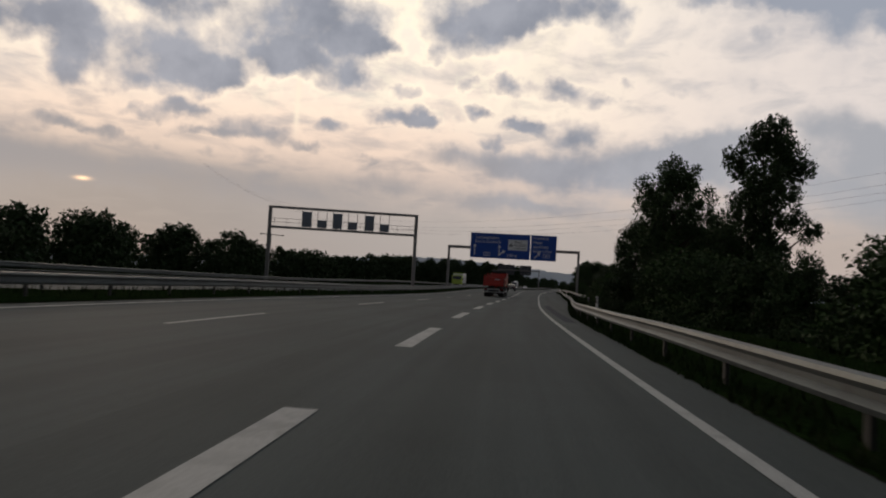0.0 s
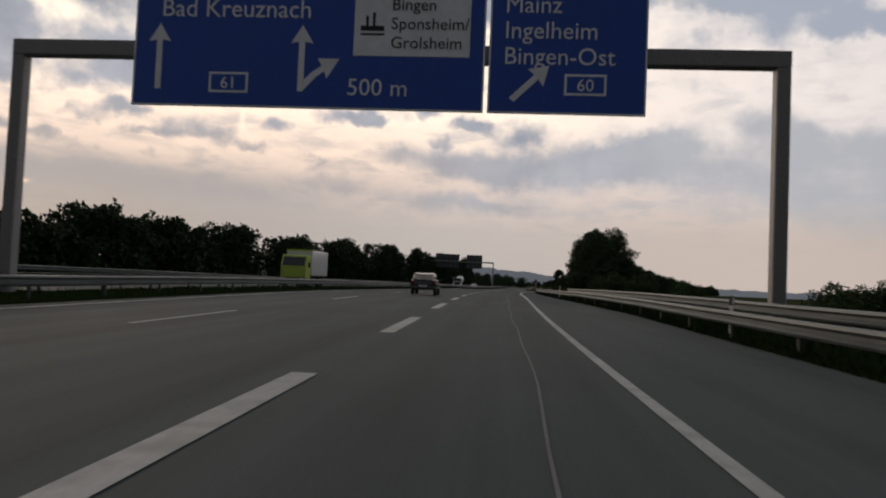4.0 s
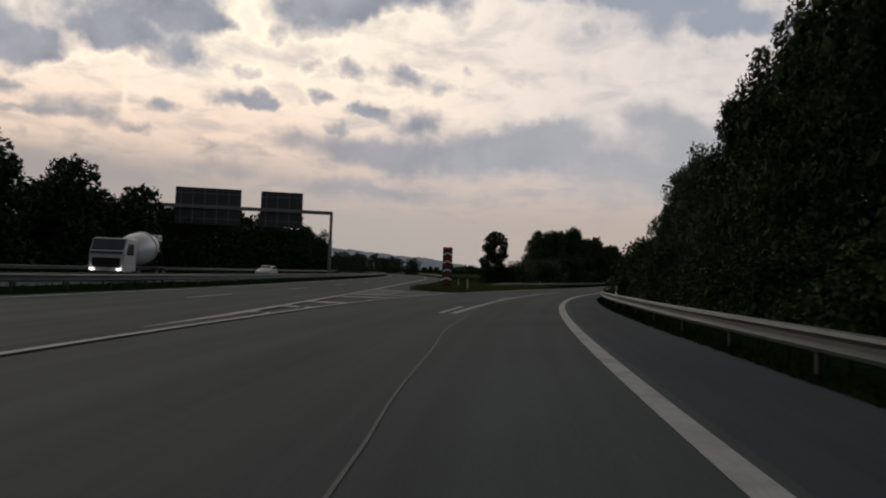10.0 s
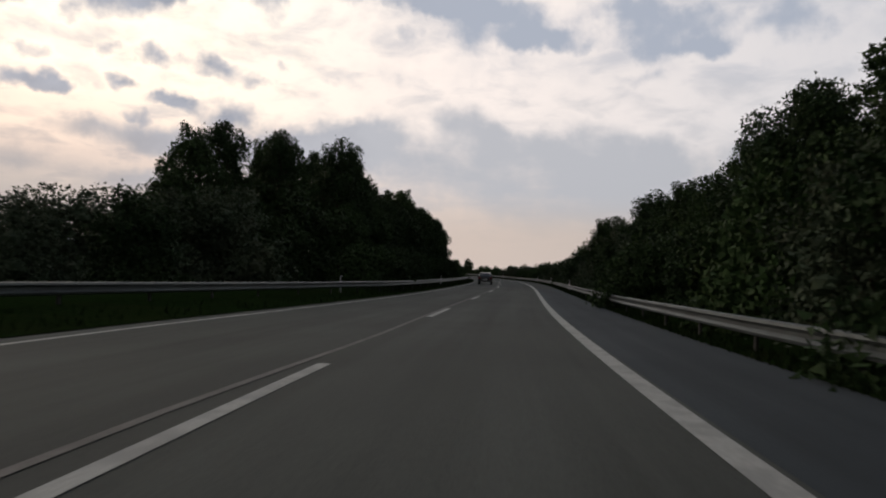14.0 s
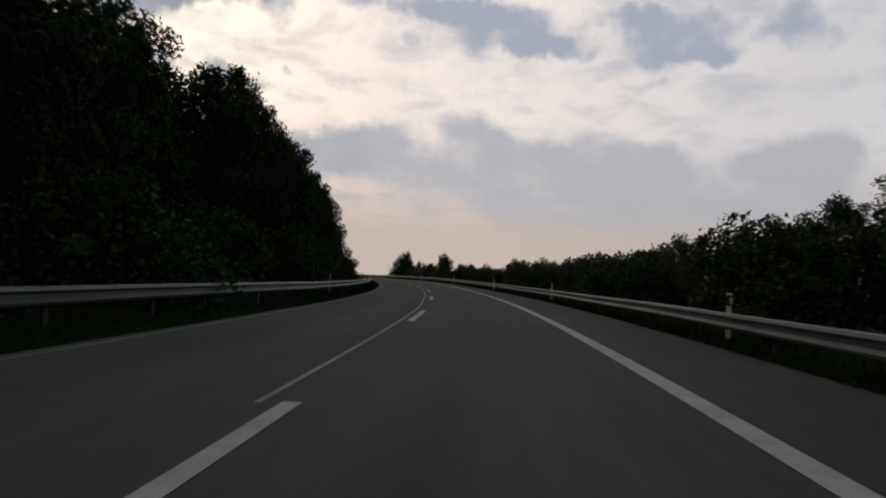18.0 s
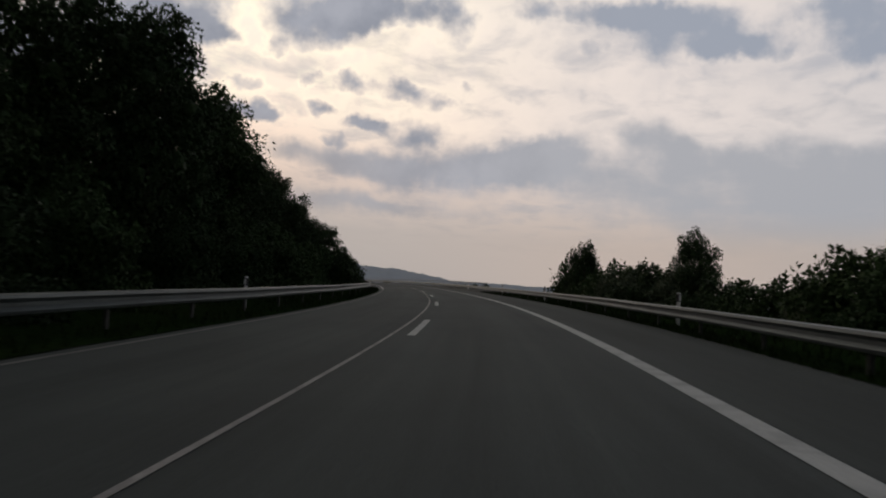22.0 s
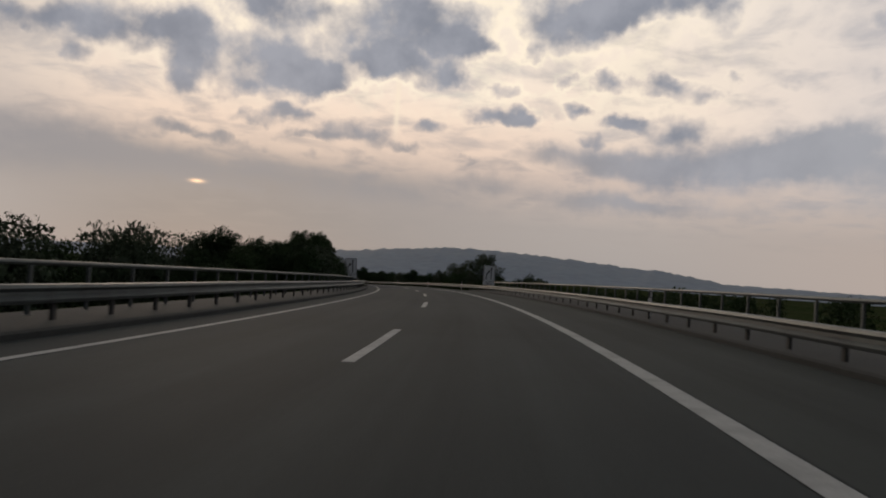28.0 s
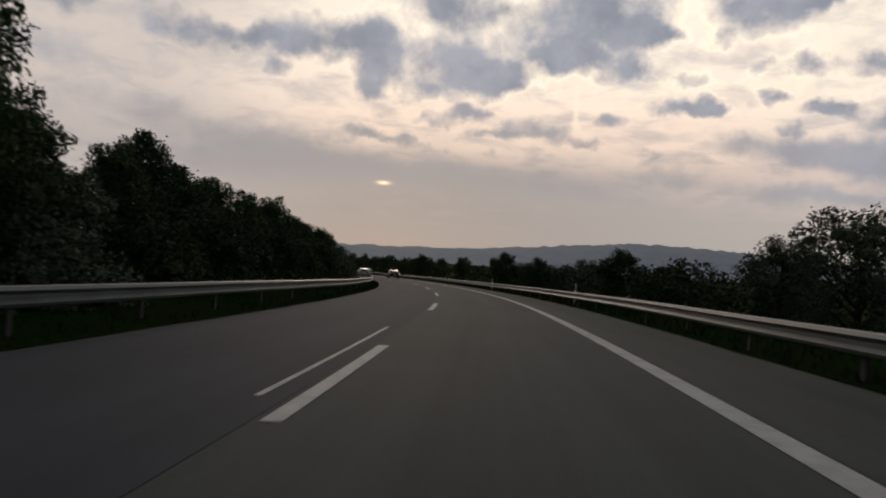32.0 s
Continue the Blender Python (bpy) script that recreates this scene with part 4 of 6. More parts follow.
bridge_railing(5.7, 711, "grey steel railing at the outer edge of the bridge")
bridge_railing(-9.95, 702, "grey steel railing at the inner edge of the bridge")

# ---------------------------------------------------------------- hills on the horizon


def hill(name, dist, ridge, depth, label):
    """A long wooded ridge, seen from the road: ridge gives the elevation by azimuth."""
    bm = bmesh.new()
    rows = []
    for i in range(521):
        az = ridge[0][0] + (ridge[-1][0] - ridge[0][0]) * i / 520
        e = lerp(*ridge)(az) + 0.12 * noise.noise((az * 0.9, 0, 2)) + 0.07 * noise.noise((az * 3.5, 0, 4)) + 0.05 * abs(noise.noise((az * 13.0, 0, 6)))
        top = dist * math.tan(radians(e)) + 2
        a = radians(az)
        col = []
        for f, k in ((0.0, 0.0), (0.3, 0.45), (0.6, 0.8), (0.85, 0.95), (1.0, 1.0), (1.3, 0.6), (1.8, 0.0)):
            q = dist - depth * (1 - f)
            col.append(bm.verts.new((120 + q * math.sin(a), 450 + q * math.cos(a), -9 + (top + 9) * k + noise.noise((az * 3, f * 4, 1)) * 4 * k)))
        rows.append(col)
    for p, q in zip(rows, rows[1:]):
        for j in range(6):
            bm.faces.new((p[j], q[j], q[j + 1], p[j + 1]))
    tagged(part(name, bm, M_HAZED_HILL, smooth=True), label, "hill", kind="structure")


hill("backdrop_hill", 3300, ((-60, 0.2), (-40, 0.35), (-28, 0.5), (-20, 0.7), (-16, 0.85), (-10.5, 1.3), (-6, 1.75), (-3.5, 1.85), (2.2, 1.6), (6, 1.3), (10.5, 1.0), (13.5, 0.45), (18, 0.4), (24, 0.3), (40, 0.2), (70, 0.1)), 1300, "wooded ridge on the horizon with blue-grey haze in its colour")


# ---------------------------------------------------------------- grass along the verges


def grass(name, label, axis, s0, s1, d0, d1, per_metre, h0, h1, mat, seed):
    """Many single blades between two offsets."""
    rng = np.random.default_rng(seed)
    k = int((s1 - s0) * per_metre)
    s = rng.uniform(s0, s1, k)
    lo, hi = np.array([d0(q) for q in s]), np.array([d1(q) for q in s])
    f = rng.random(k)
    clump = np.array([noise.noise((q * 0.4, w * 2, 1)) for q, w in zip(s, f)])
    base = axis.many(s, lo + (hi - lo) * f, 0.02)
    h = (h0 + (h1 - h0) * rng.random(k)) * (1 + 0.3 * clump)
    a = rng.uniform(0, 6.283, k)
    w = 0.012 + 0.02 * rng.random(k)
    lean = rng.normal(0, 0.28, (k, 2)) * h[:, None]
    side = np.stack([np.cos(a) * w, np.sin(a) * w, 0 * a], -1)
    tip = base + np.stack([lean[:, 0], lean[:, 1], h], -1)
    verts = np.stack([base - side, base + side, tip], 1).reshape(-1, 3)
    me = bpy.data.meshes.new(name)
    me.from_pydata(verts.tolist(), [], np.arange(3 * k).reshape(-1, 3).tolist())
    me.materials.append(mat)
    tagged(new(name, me), label, "grass", kind="stuff")


rough = "rough dark grass along the guard rail"
grass("grass", rough, R, 0, 700, lambda s: rail_right(s) - 0.3, lambda s: rail_right(s) + 0.4, 60, 0.06, 0.2, M_BLADE, 1)
grass("grass", rough, R, 0, 700, lambda s: rail_right(s) + 0.3, lambda s: rail_right(s) + 4.0, 60, 0.1, 0.36, M_BLADE, 2)
grass("grass", rough, R, 872, 1010, lambda s: rail_right(s) - 0.28, lambda s: rail_right(s) + 3.5, 70, 0.08, 0.3, M_BLADE, 3)
grass("grass", rough, R, 372, 700, lambda s: rail_left(s) - 3.0, lambda s: ramp_left_edge(s) + 0.05, 110, 0.06, 0.26, M_BLADE, 4)
grass("grass", rough, R, 872, 1010, lambda s: rail_left(s) - 2.0, lambda s: ramp_left_edge(s) + 0.05, 60, 0.06, 0.26, M_BLADE, 5)


def fork_grass(name, label, s0, s1, count, mat, seed):
    rng = np.random.default_rng(seed)
    verts = []
    for _ in range(count):
        s, f = rng.uniform(s0, s1), rng.uniform(0.02, 0.99)
        p = between(s + 4.0 * (1 - f), f)
        h = rng.uniform(0.14, 0.42) * (1 + 0.8 * noise.noise((p.x * 0.35, p.y * 0.35, 8)))
        a, w = rng.uniform(0, 6.283), rng.uniform(0.012, 0.035)
        v = Vector((math.cos(a) * w, math.sin(a) * w, 0))
        verts += [p - v, p + v, p + Vector((rng.normal() * h * 0.3, rng.normal() * h * 0.3, h + 0.08))]
    me = bpy.data.meshes.new(name)
    me.from_pydata([tuple(v) for v in verts], [], np.arange(3 * count).reshape(-1, 3).tolist())
    me.materials.append(mat)
    tagged(new(name, me), label, "grass", kind="stuff")


fork_grass("grass", "pale dry grass in the fork of the roads", 335, 400, 26000, M_STRAW, 6)
grass("grass", "grass in the central reservation", M, 0, 420, lambda s: -12.9, lambda s: -10.0, 40, 0.12, 0.4, M_BLADE, 7)

# ---------------------------------------------------------------- trees and bushes


def leaf_cloud(rng, puffs, count, size):
    """Many small leaves on the skins of the puffs (centre, radii); returns vertices and faces."""
    w = np.array([p[1][0] * p[1][1] + p[1][1] * p[1][2] + p[1][0] * p[1][2] for p in puffs])
    pick = rng.choice(len(puffs), count, p=w / w.sum())
    c = np.array([p[0] for p in puffs])[pick]
    r = np.array([p[1] for p in puffs])[pick]
    v = rng.normal(size=(count, 3))
    v /= np.linalg.norm(v, axis=1, keepdims=True)
    depth = 1.05 - 0.5 * rng.random((count, 1)) ** 1.1
    stray = 1.0 + 0.4 * rng.random((count, 1)) ** 1.5 * (rng.random((count, 1)) < 0.4)
    pos = c + v * r * depth * stray
    a = rng.normal(size=(count, 3)) + v * 0.5
    a /= np.linalg.norm(a, axis=1, keepdims=True)
    b = np.cross(a, rng.normal(size=(count, 3)))
    b /= np.linalg.norm(b, axis=1, keepdims=True)
    k = size * (0.6 + 0.8 * rng.random((count, 1)))
    verts = np.stack([pos - a * k * 0.9 - b * k * 0.62, pos - a * k * 0.5 + b * k * 0.7, pos + a * k * 1.15], 1).reshape(-1, 3)
    return verts, np.arange(count * 3).reshape(-1, 3)


def mesh_from(name, verts, faces, mat):
    me = bpy.data.meshes.new(name)
    me.from_pydata(verts.tolist(), [], faces.tolist())
    me.materials.append(mat)
    return me


def crown_puffs(rng, h, w, low, shape):
    """Lumps that fill a crown: shape says how wide it is at each height."""
    out = []
    k = int(20 + (h - low) * w * 0.62)
    for i in range(k):
        f = (i + rng.random()) / k
        env = w * shape(f)
        a, q = i * 2.4 + rng.random(), rng.random() ** 0.45 * 0.84
        r = (0.34 + 0.17 * w) * (0.7 + 0.6 * rng.random())
        c = (env * q * math.cos(a), env * q * math.sin(a), max(low + r * 0.5, low + (h - low) * f - r * 0.8))
        out.append((c, (r, r, r * 0.9)))
        for _ in range(3):
            v = rng.normal(size=3)
            v /= np.linalg.norm(v)
            v[2] = abs(v[2]) - 0.2
            g = r * (0.28 + 0.25 * rng.random())
            out.append(((c[0] + v[0] * r * 1.1, c[1] + v[1] * r * 1.1, max(low + g * 0.4, c[2] + v[2] * r * 1.1)), (g * 1.1, g * 1.1, g)))
    return out


def round_crown(f):
    return math.sqrt(max(0.05, 1 - ((f - 0.45) / 0.6) ** 2))


def tall_crown(f):
    return (0.78 + 0.3 * math.sin(f * 3.0)) * (1 - 0.62 * f ** 4)


def column_crown(f):
    return 0.92 + 0.08 * math.sin(f * 9) - 0.4 * f ** 5


def shrub_crown(f):
    return 1.0 - 0.55 * f ** 2


def make_tree(seed, h, w, low, shape, mat, leaves, size, name, label):
    """One tree with a trunk, limbs and a crown; stands at its own origin."""
    rng = np.random.default_rng(seed)
    t = thing(name, label, "tree" if name == "tree" else "bush", group="roadside trees" if name == "tree" else "roadside bushes")
    puffs = crown_puffs(rng, h, w, low, shape)
    bm = bmesh.new()
    top = low + (h - low) * 0.75
    r0 = 0.03 * h if name == "tree" else 0.02 * h
    pts = [Vector((0, 0, -0.4))]
    for i in range(1, 6):
        pts.append(Vector((rng.normal() * 0.1, rng.normal() * 0.1, top * i / 5)))
    for i, (a, b) in enumerate(zip(pts, pts[1:])):
        rod(bm, a, b, r0 * (1 - i * 0.17), r0 * (1 - (i + 1) * 0.17), seg=7, caps=False)
    for c, r in puffs[::4]:
        z = max(low * 0.6, c[2] - 0.5 * math.hypot(c[0], c[1]) - 0.6)
        if z < top:
            rod(bm, (0, 0, z), c, r0 * 0.3, r0 * 0.08, seg=5, caps=False)
    part("trunk" if name == "tree" else "stem", bm, M_BARK, t)
    v, f = leaf_cloud(rng, puffs, leaves, size)
    part("crown", mesh_with_core("crown", v, f, puffs, mat), mat, t)
    return t


def mesh_with_core(name, v, f, puffs, mat):
    """Leaves over a dense, uneven inner mass of foliage."""
    bm = bmesh.new()
    bmesh.ops.create_icosphere(bm, subdivisions=1, radius=1.0)
    bv = np.array([q.co[:] for q in bm.verts])
    bf = np.array([[q.index for q in g.verts] for g in bm.faces])
    bm.free()
    vs, fs, base = [v], [f], len(v)
    rng = np.random.default_rng(len(v))
    for c, r in puffs[::4]:
        vs.append(np.array(c) + bv * np.array(r) * 0.44 * rng.uniform(0.7, 1.15, (len(bv), 1)))
        fs.append(bf + base)
        base += len(bv)
    return mesh_from(name, np.concatenate(vs), np.concatenate(fs), mat)


KINDS = {}
specs = (("oak", 5, 11.0, 4.2, 0.8, round_crown, M_LEAF_DARK, 32000, 0.094, "tree", "dark broad-leaved tree with a dense round crown"),
         ("maple", 8, 10.0, 3.4, 0.5, tall_crown, M_LEAF, 30000, 0.088, "tree", "tall dark green tree with leaves down to the ground"),
         ("ash", 13, 12.0, 3.6, 1.2, tall_crown, M_LEAF_DARK, 32000, 0.094, "tree", "tall tree with a ragged dark crown"),
         ("robinia", 21, 8.0, 3.2, 0.9, round_crown, M_LEAF_GREY, 24000, 0.072, "tree", "loose grey-green tree at the edge of the wood"),
         ("column", 34, 7.6, 1.5, 0.2, column_crown, M_LEAF_DARK, 20000, 0.085, "tree", "narrow columnar dark tree in the fork"),
         ("bush", 55, 3.2, 2.0, 0.0, shrub_crown, M_LEAF, 15000, 0.068, "bush", "leafy green roadside bush"),
         ("thicket", 61, 4.4, 2.6, 0.0, shrub_crown, M_LEAF_DARK, 16000, 0.074, "bush", "dense dark thicket beside the road"),
         ("willow", 77, 3.8, 2.2, 0.0, round_crown, M_LEAF_GREY, 14000, 0.062, "bush", "pale grey-green bush with thin leaves"))
for key, seed, h, w, low, shape, mat, leaves, size, name, label in specs:
    KINDS[key] = [(seed, h, w, low, shape, mat, leaves, size, name, label), None, h]
rnd = random.Random(4)


def plant(key, p, height, spread=1.0):
    """Stand a tree of that kind at p (x, y, z) with the height given."""
    spec, made, h = KINDS[key]
    k = height / h
    m = pose(p[0], p[1], p[2], 0, 0, rnd.uniform(0, 360)) @ Matrix.Diagonal((k * spread, k * spread, k, 1))
    if made is None:
        made = make_tree(*spec)
        KINDS[key][1] = made
        made.matrix_basis = m
        return made
    made.matrix_basis, keep = Matrix.Identity(4), made.matrix_basis.copy()
    ob = copy_thing(made, m)
    made.matrix_basis = keep
    return ob


def row(axis, s0, s1, step, d0, d1, top, kinds, jitter=0.25, low=None):
    """A line of trees between two stations; top(s): how high they reach above the road."""
    s = s0
    while s < s1:
        d = rnd.uniform(d0, d1)
        q = axis.at(s + rnd.uniform(-1, 1), d)
        z = land(q.x, q.y)
        tall = (top(s) if callable(top) else top) * rnd.uniform(1 - jitter, 1 + jitter * 0.6)
        hgt = max(1.2, tall + (q.z - z))
        plant(rnd.choice(kinds), (q.x, q.y, z), hgt, rnd.uniform(0.9, 1.15) * min(1.0, max(0.62, 9.0 / hgt)) if hgt > 9 else rnd.uniform(0.9, 1.2))
        s += step * rnd.uniform(0.75, 1.25)


big = ("oak", "maple", "ash", "maple")
# outer side of the motorway, before the exit
for s, d, top, key in ((40, 11.0, 11.0, "ash"), (46.5, 7.8, 9.8, "oak"), (52, 12, 7.0, "maple"), (60, 10.5, 7.0, "maple"), (66, 12.5, 8.0, "oak"), (74, 11.4, 9.3, "oak"), (81, 13, 8.0, "maple"), (88.5, 10.9, 10.0, "oak"), (94, 8.4, 4.6, "robinia"), (99, 13, 4.5, "maple"),
                       (115, 12.5, 3.4, "robinia"), (104, 13, 3.8, "thicket"), (112, 19, 2.6, "bush"), (120, 22, 3.4, "maple"), (133, 17, 2.2, "bush"), (146, 24, 2.6, "thicket"), (160, 20, 1.8, "bush"), (172, 28, 2.4, "thicket"), (185, 16, 2.0, "bush")):
    q = R.at(s, d)
    z = land(q.x, q.y)
    plant(key, (q.x, q.y, z), top + q.z - z, 0.76 if top > 7.5 else 1.0)
row(R, 14, 46, 4.0, 7.0, 9.5, 3.4, ("bush", "thicket"))
row(R, 46, 94, 4.5, 6.5, 8.0, 3.2, ("bush", "thicket", "maple"))
row(R, -60, 10, 10.0, 9, 14, 7.5, big)
row(R, 199, 236, 3.6, 9.0, 12.5, lerp((199, 5.6), (206, 8.0), (213, 9.0), (222, 9.3), (236, 8.8)), ("oak", "oak", "maple"), 0.1)
row(R, 184, 200, 3.4, 8.5, 13, 2.3, ("bush", "thicket"), 0.25)
row(R, 198, 330, 6.0, 6.0, 7.5, 3.0, ("bush", "thicket"))
row(R, 236, 330, 4.5, 9, 13, lerp((236, 8.2), (255, 8.3), (275, 9.6), (291, 11.2), (300, 12.2), (315, 13.8), (330, 13.0)), big, 0.12)
row(R, 330, 545, 5.0, 7.5, 10.5, lerp((330, 12.5), (350, 10.4), (366, 11.2), (378, 12.0), (388, 11.6), (395, 10.4), (402, 10.2), (412, 9.4), (425, 8.6), (440, 8.2), (455, 8.0), (480, 6.5), (510, 4.6), (545, 3.4)), big + ("robinia",), 0.2)
row(R, 330, 545, 6.5, 5.0, 6.5, lerp((330, 4.5), (460, 4.0), (545, 2.6)), ("bush", "thicket", "willow"))
row(R, 545, 640, 3.8, 8.0, 12.0, lerp((545, 3.4), (595, 2.8), (612, 2.0), (640, 1.9)), ("bush", "thicket", "robinia"), 0.35)
row(R, 560, 700, 5.0, 13, 20, lerp((560, 4.2), (595, 3.8), (612, 2.7), (690, 2.8)), ("robinia", "bush", "thicket"), 0.4)
for s, d, top in ((727, 23.8, 7.7), (736, 27, 4.8), (680, 18.7, 6.2), (700, 22, 3.4), (712, 25, 4.2)):
    q = R.at(s, d)
    z = land(q.x, q.y)
    plant("oak" if top > 5 else "bush", (q.x, q.y, z), top + q.z - z, 0.62 if top > 5 else 0.8)
for s, d, top in ((775, -44, 4.4), (781, -42, 5.4), (789, -45, 4.4)):
    q = R.at(s, d)
    z = land(q.x, q.y)
    plant("oak", (q.x, q.y, z), top + q.z - z, 0.7)
# inner side of the ramp
q = R.at(390.4, -18.5)
plant("column", (q.x, q.y, land(q.x, q.y)), 9.2, 1.2)
row(R, 394, 446, 3.6, -23, -16.0, lerp((394, 3.4), (420, 4.0), (432, 5.0), (446, 7.0)), ("bush", "thicket", "willow"))
row(R, 432, 560, 4.5, -24, -18, lerp((432, 7), (440, 12.6), (450, 13.4), (560, 12.5)), big, 0.12)
row(R, 452, 716, 4.6, -18.0, -15.0, lerp((452, 7), (480, 9.5), (540, 12.0), (620, 12.0), (650, 11.0), (675, 9.5), (692, 7.5), (705, 4.5), (716, 2.8)), big, 0.12)
row(R, 440, 690, 6.0, -13, -11.5, 3.2, ("bush", "thicket"))
row(R, 560, 690, 6.0, -24, -19, lerp((560, 12.5), (640, 11.0), (665, 9.0), (690, 6.0)), big, 0.15)
row(R, 700, 850, 7.0, -60, -34, 1.4, ("thicket", "oak", "maple"), 0.25)
row(R, 842, 884, 3.0, -20, -14, lerp((842, 2.4), (860, 4.0), (884, 5.6)), ("oak", "oak", "maple"), 0.12)
row(R, 846, 884, 4.0, -13.2, -12.2, 3.0, ("willow", "thicket", "bush"), 0.3)
row(R, 800, 880, 6.0, -36, -22, lerp((800, 2.4), (850, 4.2), (880, 5.5)), ("oak", "maple", "willow"), 0.3)
row(R, 878, 1060, 4.2, -18, -13.8, lerp((878, 6.0), (890, 6.2), (905, 5.8), (940, 5.6), (1060, 5.5)), big, 0.2)
row(R, 884, 1060, 6.0, -13.0, -12.0, 3.0, ("bush", "thicket", "willow"))
# low ground past the bridge, outer side
row(R, 872, 1000, 8.0, 9, 16, lerp((872, 1.5), (890, 2.4), (1000, 3.5)), ("bush", "thicket", "robinia"), 0.5)
for s, d, top, key in ((905.6, 11.5, 5.6, "robinia"), (936, 15, 5.0, "robinia"), (960, 11, 3.8, "oak"), (985, 10, 3.6, "oak"), (1010, 12, 4.8, "oak"), (1030, 10, 4.4, "maple"), (1060, 9, 5, "oak"), (917, -13.6, 7.6, "maple"), (893.5, -14.2, 6.8, "maple")):
    q = R.at(s, d)
    z = land(q.x, q.y)
    plant(key, (q.x, q.y, z), top + q.z - z, 1.2 if d > 0 else 0.8)


def woodland(name, label, axis, s0, s1, d0, d1, top, trees, leaves, size, mat, seed):
    """A far wood: one mass of leaves built from many crowns."""
    rng = np.random.default_rng(seed)
    allv, allf, base = [], [], 0
    for i in range(trees):
        s, d = s0 + (s1 - s0) * (i + rng.random()) / trees, rng.uniform(d0, d1)
        q = axis.at(s, d)
        if np.min((R.x - q.x) ** 2 + (R.y - q.y) ** 2) < 15 ** 2:
            continue
        z = land(q.x, q.y)
        h = (top(s) if callable(top) else top) * rng.uniform(0.75, 1.15) + q.z - z
        puffs = crown_puffs(rng, h, 3.6, 0.0, tall_crown)
        v, f = leaf_cloud(rng, puffs, leaves, size)
        allv.append(v + np.array([q.x, q.y, z]))
        allf.append(f + base)
        base += len(v)
    tagged(new(name, mesh_from(name, np.concatenate(allv), np.concatenate(allf), mat)), label, "wood", kind="stuff")


woodland("woodland", "dark wood beyond the opposite carriageway", M, 130, 560, -42, -31, lerp((130, 4.5), (200, 7.0), (260, 8.5), (310, 10.5), (450, 12.5), (560, 12.5)), 150, 3400, 0.24, M_LEAF_DARK, 3)
woodland("hedge", "scrub and trees along the opposite carriageway", M, -80, 140, -46, -32, lerp((-80, 4.0), (40, 5.0), (90, 6.5), (140, 5.0)), 70, 2800, 0.22, M_LEAF_DARK, 9)
woodland("woodland", "wood at the end of the motorway's straight", M, 560, 690, -60, 6, 8.0, 50, 2000, 0.24, M_LEAF_DARK, 12)
woodland("woodland", "distant trees on the low ground", R, 1040, 1228, -45, 60, lerp((1040, 4.0), (1228, 6.0)), 80, 1800, 0.24, M_LEAF_DARK, 15)
woodland("woodland", "trees beyond the outer side of the bridge", R, 880, 1000, 20, 90, 1.0, 45, 1500, 0.22, M_LEAF, 18)

# ---------------------------------------------------------------- signs and gantries


def arrow(points, mat, parent, y=-0.055):
    return part("arrow", prism(points, y, y + 0.02, "Y"), mat, parent)


def shield(parent, x, z, text):
    part("number_frame", prism([(x, z), (x + 1.2, z), (x + 1.2, z + 0.62), (x, z + 0.62)], -0.056, -0.04, "Y"), M_WHITE, parent)
    part("number_field", prism([(x + 0.07, z + 0.07), (x + 1.13, z + 0.07), (x + 1.13, z + 0.55), (x + 0.07, z + 0.55)], -0.062, -0.05, "Y"), M_BLUE, parent)
    words(text, 0.5, M_WHITE, parent, pose(x + 0.6, -0.068, z + 0.13, 90), align="CENTER")


